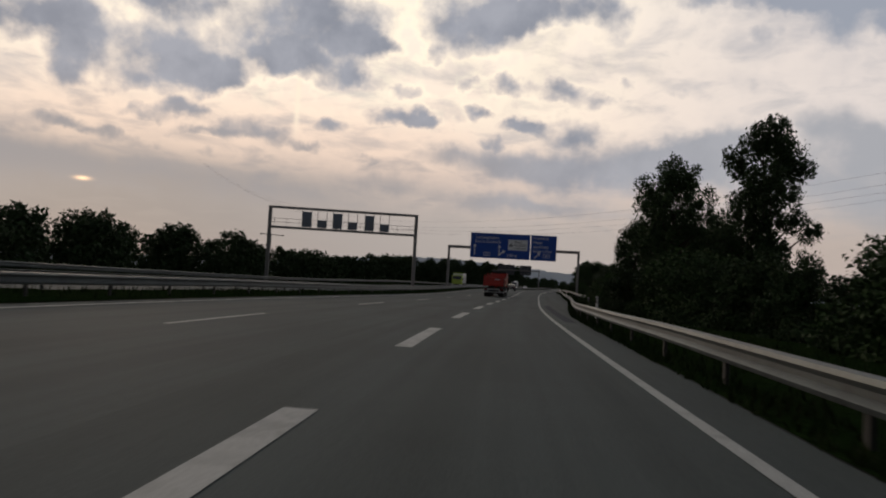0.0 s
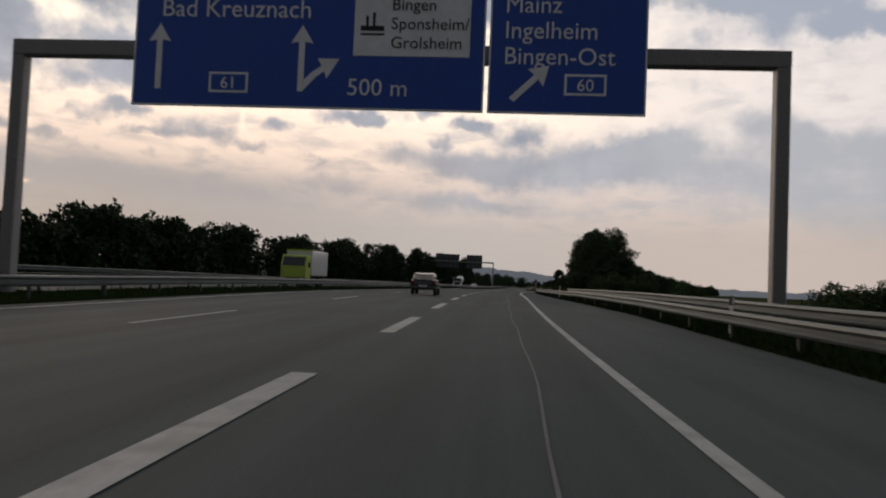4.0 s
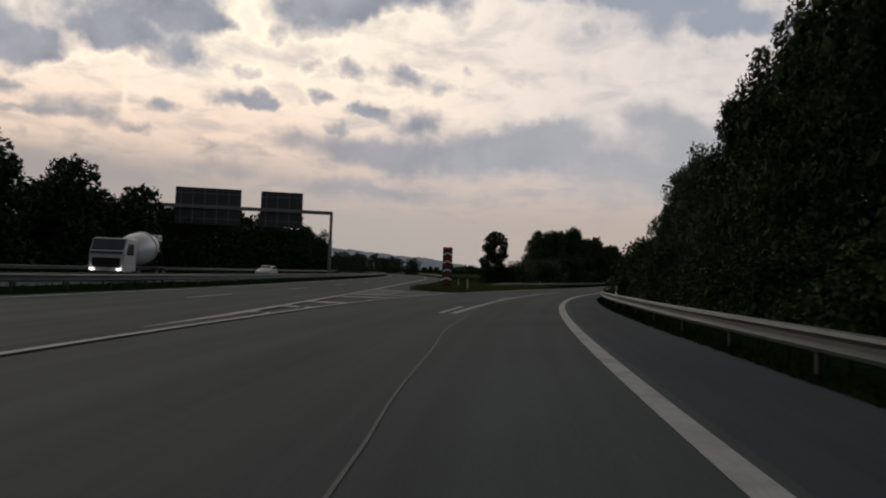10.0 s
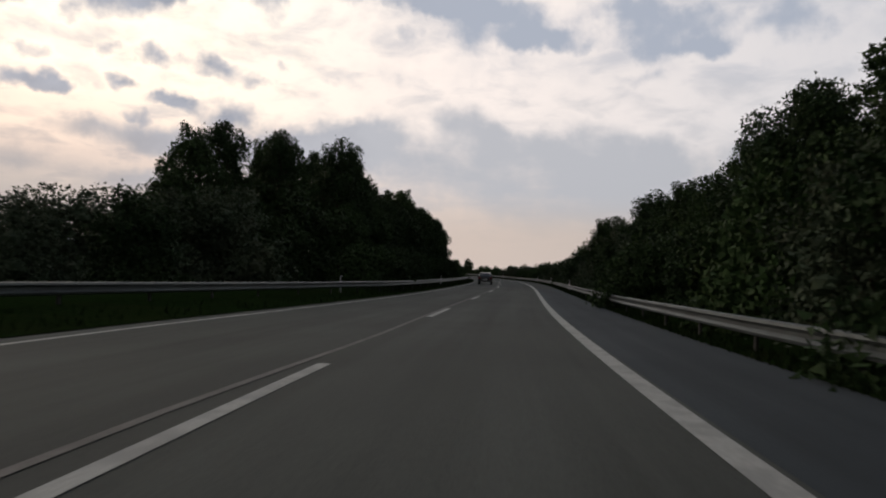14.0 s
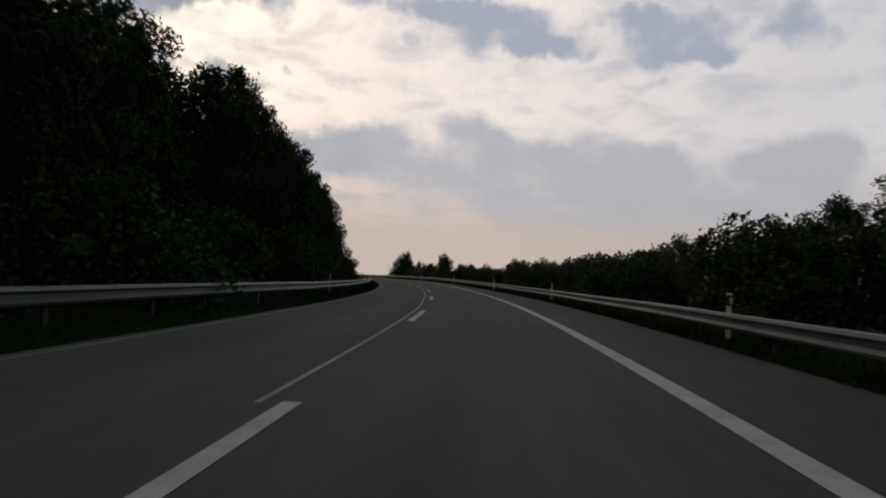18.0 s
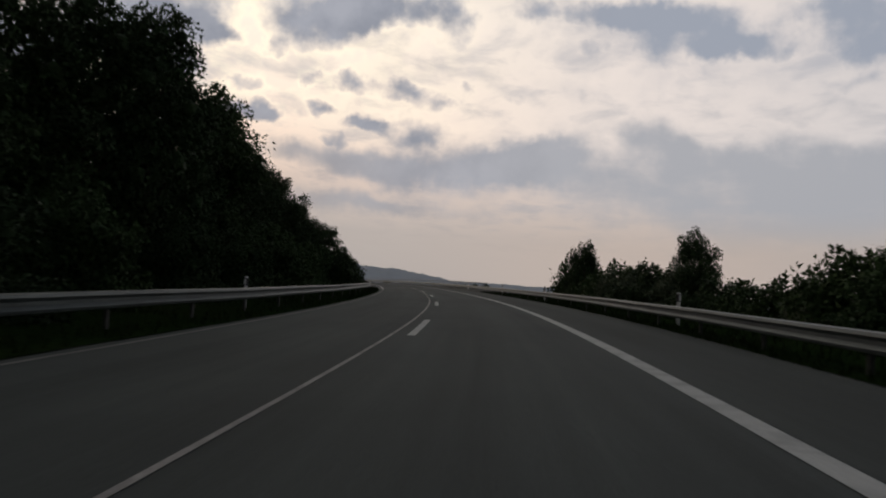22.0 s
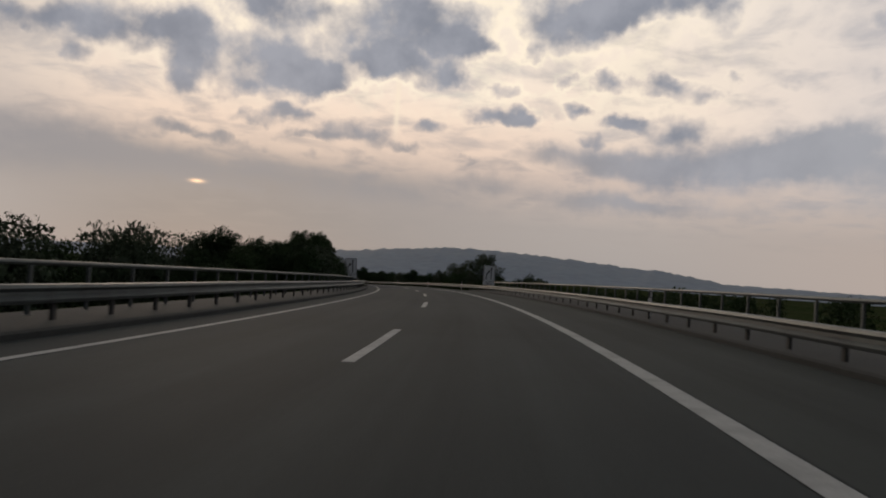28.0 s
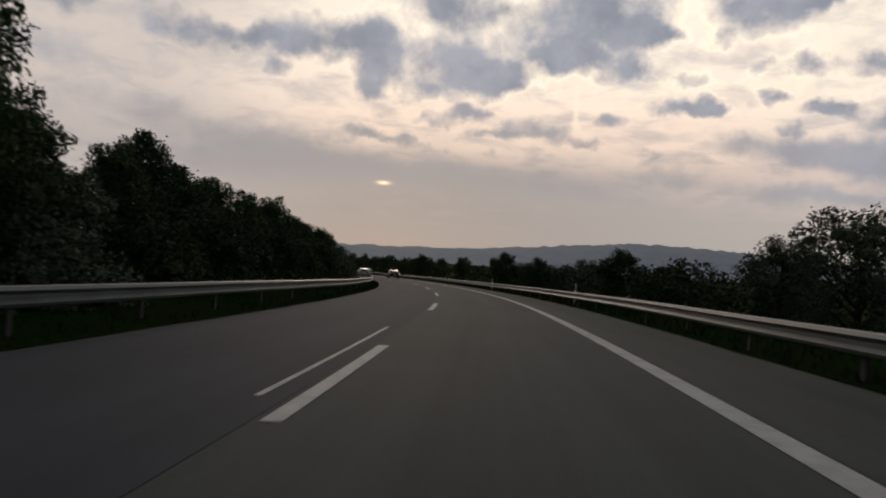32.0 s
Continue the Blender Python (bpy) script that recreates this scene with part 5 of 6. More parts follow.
def sign_gantry():
    s = 132.0
    t = thing("sign_gantry", "grey steel gantry with blue motorway direction signs", "sign gantry", R.placed(s, 0, 0))
    part("leg", boxes((6.1, 6.5, -0.2, 0.2, -0.6, 8.0), bevel=0.03), M_GANTRY, t)
    part("leg", boxes((-17.0, -16.6, -0.2, 0.2, -0.6, 8.0), bevel=0.03), M_GANTRY, t)
    part("beam", boxes((-17.0, 6.5, -0.22, 0.22, 7.55, 8.05), bevel=0.03), M_GANTRY, t)
    part("footing", boxes((5.8, 6.8, -0.5, 0.5, -0.6, 0.12), bevel=0.04), M_CONCRETE, t)
    for x0, x1, name in ((-12.9, -2.25, "sign_panel"), (-2.13, 2.4, "sign_panel")):
        p = part(name, boxes((x0 + 0.05, x1 - 0.05, -0.04, 0.06, 6.05, 10.45), bevel=0.01), M_BLUE, t, "blue panel with white lettering")
        p.location.y = -0.42
        part("panel_border", boxes((x0, x1, -0.035, 0.05, 6.0, 6.05), (x0, x1, -0.035, 0.05, 10.45, 10.5), (x0, x0 + 0.05, -0.035, 0.05, 6.05, 10.45), (x1 - 0.05, x1, -0.035, 0.05, 6.05, 10.45)), M_WHITE, p)
        for k in range(int((x1 - x0) / 2.2)):
            x = x0 + 1.1 + k * 2.2
            part("stiffener", boxes((x - 0.04, x + 0.04, 0.062, 0.2, 6.2, 10.3)), M_GANTRY, p)
        if x0 < -5:
            L = x0
            words("Ludwigshafen", 0.78, M_WHITE, p, pose(L + 0.95, -0.055, 9.45, 90), squeeze=0.98)
            words("Bad Kreuznach", 0.78, M_WHITE, p, pose(L + 0.8, -0.055, 8.72, 90), squeeze=0.98)
            for x in (L + 0.8, L + 5.2):
                arrow([(x - 0.09, 6.5), (x + 0.09, 6.5), (x + 0.09, 8.0), (x + 0.34, 7.95), (x, 8.5), (x - 0.34, 7.95), (x - 0.09, 8.0)], M_WHITE, p)
            x = L + 5.2
            arrow([(x + 0.095, 6.55), (x + 0.5, 6.98), (x + 0.7, 7.12), (x + 0.78, 6.9), (x + 1.15, 7.5), (x + 0.5, 7.5), (x + 0.62, 7.28), (x + 0.35, 7.1), (x + 0.095, 6.85)], M_WHITE, p)
            shield(p, L + 2.4, 6.42, "61")
            words("500 m", 0.72, M_WHITE, p, pose(L + 6.6, -0.055, 6.42, 90))
            part("white_field", boxes((L + 6.75, L + 10.2, -0.06, -0.042, 7.6, 9.5), bevel=0.005), M_WHITE, p)
            for k, text in enumerate(("Bingen", "Sponsheim/", "Grolsheim")):
                words(text, 0.5, M_BLACK, p, pose(L + 7.85, -0.07, 8.98 - 0.57 * k, 90))
            part("works_symbol", boxes((L + 6.95, L + 7.65, -0.07, -0.061, 8.35, 8.5), (L + 7.1, L + 7.18, -0.07, -0.061, 8.5, 8.8), (L + 7.3, L + 7.38, -0.07, -0.061, 8.5, 8.9), (L + 6.95, L + 7.65, -0.07, -0.061, 8.22, 8.28)), M_BLACK, p)
        else:
            for k, text in enumerate(("Frankfurt", "Mainz", "Ingelheim", "Bingen-Ost")):
                words(text, 0.72, M_WHITE, p, pose(x0 + 0.42, -0.055, 9.72 - 0.76 * k, 90), squeeze=0.98)
            arrow([(x0 + 0.62, 6.45), (x0 + 0.76, 6.33), (x0 + 1.45, 7.0), (x0 + 1.6, 6.8), (x0 + 1.75, 7.4), (x0 + 1.15, 7.3), (x0 + 1.33, 7.13)], M_WHITE, p)
            shield(p, x0 + 2.2, 6.55, "60")
    return t


sign_gantry()


def speed_gantry():
    """Gantry of the opposite direction, seen from behind, with signal boxes hung in frames."""
    t = thing("signal_gantry", "dark steel gantry with the backs of signal boxes", "sign gantry", pose(-4.0, 98.1, -0.75, 0, 0, 5))
    part("leg", boxes((-0.22, 0.22, -0.22, 0.22, -0.5, 10.1), bevel=0.03), M_GANTRY, t)
    part("leg", boxes((-19.4, -18.96, -0.22, 0.22, -0.5, 10.1), bevel=0.03), M_GANTRY, t)
    part("top_beam", boxes((-19.4, 0.22, -0.2, 0.2, 9.85, 10.15), bevel=0.02), M_GANTRY, t)
    part("walkway", boxes((-19.0, -0.2, -0.7, 0.5, 7.25, 7.5), bevel=0.02), M_GANTRY, t)
    part("walkway_rail", rods(((-19, -0.65, 8.0), (-0.25, -0.65, 8.0), 0.025), ((-19, -0.65, 8.5), (-0.25, -0.65, 8.5), 0.025), *[((x, -0.65, 7.5), (x, -0.65, 8.5), 0.02) for x in np.arange(-18.5, -0.4, 1.6)], seg=6), M_GANTRY, t)
    for i, x in enumerate((-4.2, -6.2, -8.4, -10.4, -12.4, -14.4)):
        h = 9.6 if i % 2 else 8.6
        b = part("signal_box", boxes((x - 0.62, x + 0.62, -0.35, 0.25, 7.6, h), bevel=0.03), M_BOX, t, "blue-grey back of a variable sign")
        for hx in (x - 0.6, x + 0.6):
            part("hanger", rods(((hx, 0, h), (hx, 0, 9.9), 0.04), seg=6), M_GANTRY, b)
        for rx in (x - 0.5, x, x + 0.45):
            part("rib", boxes((rx, rx + 0.05, -0.38, -0.35, 7.7, h - 0.1)), M_GANTRY, b)


speed_gantry()


def back_gantry():
    """Direction signs of the opposite carriageway, backs towards us."""
    t = thing("sign_gantry", "steel gantry with the dark backs of two signs", "sign gantry", pose(49.4, 381.6, -1.4, 0, 0, 0))
    part("leg", boxes((-0.2, 0.2, -0.2, 0.2, -0.6, 9.6), bevel=0.03), M_GANTRY, t)
    part("leg", boxes((-24.2, -23.8, -0.2, 0.2, -0.6, 9.6), bevel=0.03), M_GANTRY, t)
    part("beam", boxes((-24.2, 0.2, -0.22, 0.22, 9.1, 9.6), bevel=0.03), M_GANTRY, t)
    for x0, x1, z0, z1 in ((-21.4, -12.6, 6.9, 12.0), (-9.9, -4.1, 7.0, 12.0)):
        p = part("sign_panel", boxes((x0, x1, 0.25, 0.33, z0, z1), bevel=0.01), M_PANEL, t, "dark back of a direction sign")
        for k in range(int((x1 - x0) / 1.6)):
            part("stiffener", boxes((x0 + 0.7 + k * 1.6, x0 + 0.78 + k * 1.6, 0.12, 0.248, z0 + 0.15, z1 - 0.15)), M_GANTRY, p)
        for z in (z0 + 0.8, z1 - 0.8):
            part("crossbar", boxes((x0 + 0.1, x1 - 0.1, 0.16, 0.246, z, z + 0.08)), M_GANTRY, p)


back_gantry()


def gore_sign():
    t = thing("exit_beacon", "tall beacon with red and white chevrons at the gore", "beacon", pose(56.6, 335.0, -1.55, 0, 0, -14))
    part("pole", rods(((-0.2, 0.1, -0.3), (-0.2, 0.1, 1.0), 0.04), ((0.2, 0.1, -0.3), (0.2, 0.1, 1.0), 0.04)), M_ZINC, t)
    part("board", boxes((-0.4, 0.4, 0.0, 0.09, 0.55, 3.75), bevel=0.03), M_BLACK, t, "black-edged beacon board")
    for i in range(9):
        z = 0.62 + i * 0.345
        pts = [(-0.36, z), (0.0, z + 0.16), (0.36, z), (0.36, z + 0.18), (0.0, z + 0.34), (-0.36, z + 0.18)]
        part("chevron", prism(pts, -0.012, 0.001, "Y"), M_WHITE if i % 2 else M_RED_SIGN, t)


gore_sign()


def lane_sign(s, d, lean, base):
    t = thing("lane_sign", "white sign with two black merging arrows and 400 m", "traffic sign", R.placed(s, d, base), group="lane signs")
    t.matrix_basis = t.matrix_basis @ pose(0, 0, 0, 0, lean, 0) @ Matrix.Scale(1.25, 4)
    part("pole", rods(((-0.35, 0.06, -0.6), (-0.35, 0.06, 2.4), 0.035), ((0.35, 0.06, -0.6), (0.35, 0.06, 2.4), 0.035)), M_ZINC, t)
    b = part("board", boxes((-0.56, 0.56, -0.02, 0.03, 0.95, 2.85), bevel=0.012), M_WHITE, t, "white board with a black rim")
    part("rim", boxes((-0.53, 0.53, -0.026, -0.021, 2.79, 2.82), (-0.53, 0.53, -0.026, -0.021, 1.32, 1.35), (-0.53, -0.5, -0.026, -0.021, 1.35, 2.79), (0.5, 0.53, -0.026, -0.021, 1.35, 2.79)), M_BLACK, b)
    for pts in ([(0.14, 1.5), (0.22, 1.5), (0.22, 2.5), (0.3, 2.48), (0.18, 2.72), (0.06, 2.48), (0.14, 2.5)],
                [(-0.32, 1.5), (-0.24, 1.5), (-0.24, 1.95), (-0.05, 2.18), (0.0, 2.1), (0.08, 2.36), (-0.18, 2.3), (-0.11, 2.24), (-0.32, 2.0)]):
        part("arrow", prism(pts, -0.03, -0.022, "Y"), M_BLACK, b)
    words("400 m", 0.27, M_BLACK, b, pose(0, -0.032, 1.05, 90), align="CENTER")


lane_sign(876, -10.2, -3, -0.25)
lane_sign(876.3, 6.1, 1, -0.5)


def delineator():
    t = thing("delineator_post", "white plastic delineator post with a black band", "marker post", group="delineator posts")
    part("post", prism([(-0.06, 0.06), (0.0, -0.06), (0.06, 0.06)], -0.2, 1.0, "Z"), M_PLASTIC, t)
    part("band", prism([(-0.064, 0.064), (0.0, -0.067), (0.064, 0.064)], 0.72, 0.95, "Z"), M_BLACK, t, "black band")
    part("reflector", boxes((-0.03, 0.03, -0.075, -0.064, 0.76, 0.92)), M_REFLECT, t)
    return t


marker = delineator()
spots = [(R, 33, rail_right(33) + 0.7), (R, 85, rail_right(85) + 2.7), (R, 130, rail_right(130) + 0.6), (R, 180, rail_right(180) + 0.6), (R, 228, rail_right(228) + 0.6), (R, 278, rail_right(278) + 0.6)]
spots += [(R, s, rail_right(s) + 0.6) for s in (320, 360, 395, 430, 465, 495, 520, 548, 575, 607, 640, 668, 690, 716, 814, 880, 908, 940, 975, 1010)]
spots += [(R, s, rail_left(s) - 0.6) for s in (352, 400, 430, 470, 545, 590, 640, 880)]
spots += [(R, 347, -11.0), (R, 341, -9.6), (M, 365, 4.6)]
marker.matrix_basis = spots[0][0].placed(spots[0][1], spots[0][2], 0.05)
for ax, s, d in spots[1:]:
    copy_thing(marker, ax.placed(s, d, 0.05))

# ---------------------------------------------------------------- vehicles


def add_wheel(parent, x, y, r, width, rim=M_RIM, hub=M_RIM):
    out = 1 if x > 0 else -1
    h = width / 2
    tyre = part("wheel", lathe([(r * 0.60, -h), (r * 0.93, -h), (r, -h * 0.7), (r, h * 0.7), (r * 0.93, h), (r * 0.60, h)], 26, ring=True), M_TYRE, parent, "black tyre with a steel rim")
    tyre.location = (x, y, r)
    part("rim", lathe([(r * 0.61, out * h * 0.95), (r * 0.57, out * h * 0.55), (r * 0.50, out * h * 0.25), (r * 0.32, out * h * 0.15), (r * 0.28, out * h * 0.65), (r * 0.1, out * h * 0.7)][::out], 20), rim, tyre)
    bm = bmesh.new()
    for i in range(8):
        a = i * math.pi / 4
        rod(bm, (out * h * 0.2, r * 0.4 * math.cos(a), r * 0.4 * math.sin(a)), (out * h * 0.45, r * 0.4 * math.cos(a), r * 0.4 * math.sin(a)), r * 0.045, seg=6)
    part("nut_ring", bm, hub, tyre)
    return tyre


def tipper_body(t, y0, y1, z0, z1, bays):
    """A steel tipping body: floor, walls with recessed fields, tailgate with its hinges."""
    for sx in (-1, 1):
        side = part("side_wall", boxes((sx * 1.18 - 0.02, sx * 1.18 + 0.02, y0 + 0.1, y1 - 0.05, z0 + 0.1, z1 - 0.06)), M_RED, t)
        part("top_rail", boxes((sx * 1.215 - 0.065, sx * 1.215 + 0.065, y0 + 0.05, y1, z1 - 0.2, z1), bevel=0.035), M_RED_FADED_SKYLIT, side)
        part("bottom_rail", boxes((sx * 1.21 - 0.05, sx * 1.21 + 0.05, y0 + 0.05, y1, z0 + 0.02, z0 + 0.24), bevel=0.03), M_RED_FADED_SKYLIT, side)
        for k in range(bays + 1):
            y = y0 + 0.12 + (y1 - y0 - 0.3) * k / bays
            part("stake", boxes((sx * 1.225 - 0.04, sx * 1.225 + 0.04, y - 0.03, y + 0.17, z0 + 0.2, z1 - 0.16), bevel=0.03), M_RED_FADED_SKYLIT, side)
        part("crease", prism([(sx * 1.2, z0 + 0.5), (sx * 1.23, z0 + 0.44), (sx * 1.2, z0 + 0.40)], y0 + 0.26, y1 - 0.2, "Y"), M_RED_FADED_SKYLIT, side)
        for k in range(int((y1 - y0) / 0.34)):
            y = y0 + 0.3 + 0.34 * k
            part("bracket", boxes((sx * 1.24 - 0.035, sx * 1.24 + 0.035, y, y + 0.07, z0 - 0.08, z0 + 0.06)), M_CHASSIS, side)
        # faded lettering on the sides, as plain strokes
        for k in range(5):
            y = y0 + (y1 - y0) * 0.16 + 0.17 * k
            part("faded_stroke", boxes((sx * 1.202 - 0.004, sx * 1.202 + 0.004, y, y + 0.09, z0 + 0.62, z0 + 0.7)), M_RED_FADED_SKYLIT, side)
    part("front_wall", boxes((-1.2, 1.2, y1 - 0.06, y1, z0 + 0.05, z1 + 0.08), bevel=0.015), M_RED, t)
    part("floor", boxes((-1.18, 1.18, y0 + 0.08, y1 - 0.06, z0, z0 + 0.1)), M_RED, t)
    gate = part("tailgate", boxes((-1.2, 1.2, y0 + 0.03, y0 + 0.08, z0 + 0.02, z1 - 0.02)), M_RED, t, "red steel tailgate with a raised rim")
    part("gate_rail", boxes((-1.22, 1.22, y0 - 0.04, y0 + 0.04, z1 - 0.16, z1), bevel=0.02), M_RED, gate)
    part("gate_rail", boxes((-1.22, 1.22, y0 - 0.02, y0 + 0.04, z0, z0 + 0.15), bevel=0.02), M_RED, gate)
    part("gate_fold", prism([(y0 + 0.03, z0 + 0.36), (y0 - 0.012, z0 + 0.32), (y0 - 0.012, z0 + 0.15), (y0 + 0.03, z0 + 0.15)], -0.78, 0.78, "X"), M_RED, gate)
    for sx in (-1, 1):
        part("gate_stile", boxes((sx * 1.12 - 0.1, sx * 1.12 + 0.1, y0 - 0.035, y0 + 0.04, z0 + 0.15, z1 - 0.16), bevel=0.02), M_RED, gate)
        part("gate_gusset", prism([(sx * 0.78, z0 + 0.15), (sx * 1.02, z0 + 0.15), (sx * 1.02, z0 + 0.34)], y0 - 0.015, y0 + 0.035, "Y"), M_RED, gate)
        part("corner_post", boxes((sx * 1.235 - 0.045, sx * 1.235 + 0.045, y0 - 0.02, y0 + 0.1, z0 - 0.05, z1 + 0.06), bevel=0.015), M_POST if sx > 0 else M_RED, t)
        horn = part("gate_hinge", prism([(y0 - 0.06, z1 + 0.22), (y0 + 0.0, z1 + 0.26), (y0 + 0.1, z1 + 0.18), (y0 + 0.16, z1), (y0 - 0.02, z1)], sx * 1.17 - 0.07, sx * 1.17 + 0.07, "X"), M_RED, t, "red hinge lug above the tailgate")
        part("hinge_pin", rods(((sx * 1.08, y0 - 0.02, z1 + 0.2), (sx * 1.27, y0 - 0.02, z1 + 0.2), 0.035)), M_CHASSIS, horn)
        part("hinge_brace", rods(((sx * 1.15, y0 + 0.05, z1 + 0.2), (sx * 0.92, y0 + 0.12, z1 - 0.02), 0.03)), M_RED, horn)
        part("lock_lever", rods(((sx * 1.26, y0 + 0.05, z0 + 0.1), (sx * 1.29, y0 - 0.02, z0 + 0.62), 0.02)), M_CHASSIS, t)
    return gate


def tipper_truck(m):
    t = thing("tipper_truck", "red three-axle tipper truck pulling a red tipper trailer", "truck", m)
    z0 = 1.35
    gate = tipper_body(t, 0.7, 5.4, z0, 2.40, 2)
    # the maker's mark on the tailgate, as a row of plain white strokes
    for k in range(7):
        part("white_stroke", boxes((0.1 + k * 0.098, 0.1 + k * 0.098 + 0.062, 0.712, 0.73, z0 + 0.77, z0 + 0.885)), M_WHITE, gate)
    for sx in (-1, 1):
        part("chassis_beam", boxes((sx * 0.42 - 0.06, sx * 0.42 + 0.06, 1.0, 13.4, 0.86, 1.12)), M_CHASSIS, t)
        part("sub_frame", boxes((sx * 0.55 - 0.06, sx * 0.55 + 0.06, 1.0, 5.2, 1.12, 1.36)), M_CHASSIS, t)
        part("sub_frame", boxes((sx * 0.55 - 0.06, sx * 0.55 + 0.06, 6.3, 11.2, 1.14, 1.42)), M_CHASSIS, t)
        part("mudguard", prism([(1.5, 1.02), (1.75, 1.16), (2.3, 1.2), (3.15, 1.2), (4.0, 1.2), (4.55, 1.16), (4.8, 1.02), (4.72, 1.0), (4.5, 1.12), (1.8, 1.12), (1.58, 1.0)], sx * 0.62, sx * 1.18, "X"), M_CHASSIS, t)
        part("mudguard", prism([(7.9, 1.02), (8.1, 1.18), (8.6, 1.24), (9.95, 1.24), (10.45, 1.18), (10.65, 1.02), (10.55, 1.0), (10.4, 1.12), (8.15, 1.12), (7.98, 1.0)], sx * 0.62, sx * 1.18, "X"), M_CHASSIS, t)
    part("hydraulic_ram", rods(((0, 8.7, 0.9), (0, 10.6, 1.4), 0.12)), M_CHASSIS, t)
    part("drawbar", rods(((0.0, 4.9, 0.85), (0.0, 6.9, 0.8), 0.08)), M_CHASSIS, t)
    # lamps, plate and the under-run bar at the back
    bar = part("lamp_bar", boxes((-1.2, 1.2, 0.9, 0.98, 0.86, 1.02), bevel=0.01), M_ALU, t, "pale steel lamp bar across the back")
    for sx in (-1, 1):
        lamp = part("tail_lamp", boxes((sx * 0.98 - 0.22, sx * 0.98 + 0.22, 0.85, 0.9, 0.85, 1.01), bevel=0.015), M_LAMP_RED, bar, "dark red tail lamp")
        part("plate_lamp", boxes((sx * 0.33 - 0.03, sx * 0.33 + 0.03, 0.86, 0.9, 0.90, 0.98), bevel=0.01), M_BLACK, bar)
        part("bar_bracket", rods(((sx * 0.75, 1.1, 0.92), (sx * 0.72, 0.8, 0.62), 0.045)), M_ALU, t)
    plate = part("number_plate", boxes((-0.26, 0.26, 0.885, 0.9, 0.88, 0.99), bevel=0.004), M_WHITE, bar, "number plate with dark bars")
    part("plate_marking", boxes(*[(-0.2 + k * 0.058, -0.165 + k * 0.058, 0.881, 0.885, 0.905, 0.965) for k in range(7)]), M_BLACK, plate)
    part("under_run_bar", boxes((-1.22, 1.22, 0.72, 0.82, 0.56, 0.65), bevel=0.02), M_ALU, t, "galvanised under-run bar")
    for k in (-0.55, 0.0, 0.55):
        part("mud_flap", boxes((k - 0.22, k + 0.22, 1.5, 1.52, 0.35, 0.95)), M_TYRE, t)
    for y in (2.3, 4.0):
        part("axle", rods(((-1.0, y, 0.52), (1.0, y, 0.52), 0.07)), M_CHASSIS, t)
        for sx in (-1, 1):
            add_wheel(t, sx * 1.02, y, 0.52, 0.34)
            add_wheel(t, sx * 0.66, y, 0.52, 0.28)
    # the truck in front
    tipper_body(t, 6.1, 11.2, 1.45, 2.72, 1)
    for y in (8.6, 9.95):
        part("axle", rods(((-1.0, y, 0.52), (1.0, y, 0.52), 0.08)), M_CHASSIS, t)
        for sx in (-1, 1):
            add_wheel(t, sx * 1.02, y, 0.52, 0.34, M_RIM, M_RED)
            add_wheel(t, sx * 0.66, y, 0.52, 0.28)
    part("axle", rods(((-1.0, 12.75, 0.52), (1.0, 12.75, 0.52), 0.07)), M_CHASSIS, t)
    for sx in (-1, 1):
        add_wheel(t, sx * 1.06, 12.75, 0.52, 0.32)
        part("fuel_tank", boxes((sx * 0.9 - 0.28, sx * 0.9 + 0.28, 10.75, 11.75, 0.58, 1.12), bevel=0.08), M_ALU, t, "dull aluminium tank")
        part("side_guard", boxes((sx * 1.2 - 0.03, sx * 1.2 + 0.03, 5.0, 8.0, 0.62, 0.72), bevel=0.01), M_ALU, t)
    side = [(11.45, 0.95), (11.45, 2.95), (11.75, 3.1), (13.0, 3.1), (13.45, 2.75), (13.75, 1.75), (13.8, 0.75), (13.35, 0.7), (13.3, 1.0), (13.1, 1.2), (12.75, 1.28), (12.4, 1.2), (12.2, 1.0), (12.15, 0.8)]
    bm = prism(side, -1.15, 1.15, "X")
    bmesh.ops.bevel(bm, geom=[e for e in bm.edges if abs(e.verts[0].co.x - e.verts[1].co.x) < 0.01], offset=0.06, segments=2, affect="EDGES")
    cab = part("cab", bm, M_RED, t, "red driver's cab")
    for sx in (-1, 1):
        x = sx * 1.156
        part("side_window", prism([(12.35, 1.85), (12.35, 2.62), (12.95, 2.66), (13.28, 2.3), (13.42, 1.85)], x, x + sx * 0.012, "X"), M_GLASS, cab, "dark side window")
        part("door_seam", boxes((x - 0.006, x + 0.006, 12.2, 12.22, 1.0, 2.75), (x - 0.006, x + 0.006, 13.5, 13.52, 1.3, 1.85)), M_BLACK, cab)
        part("door_handle", boxes((x - 0.02, x + 0.03, 12.3, 12.5, 1.6, 1.65), bevel=0.01), M_BLACK, cab)
        part("wheel_arch", prism([(12.1, 0.75), (12.15, 1.02), (12.4, 1.26), (12.75, 1.34), (13.1, 1.26), (13.35, 1.02), (13.4, 0.75), (13.3, 0.75), (13.25, 0.98), (13.05, 1.18), (12.75, 1.25), (12.45, 1.18), (12.25, 0.98), (12.2, 0.75)], sx * 1.12, sx * 1.23, "X"), M_BLACK, cab)
        arm = part("mirror_arm", rods(((sx * 1.15, 13.5, 2.62), (sx * 1.38, 13.62, 2.62), 0.02), ((sx * 1.38, 13.62, 2.62), (sx * 1.4, 13.62, 1.72), 0.02), ((sx * 1.15, 13.6, 1.75), (sx * 1.4, 13.62, 1.72), 0.02)), M_BLACK, cab)
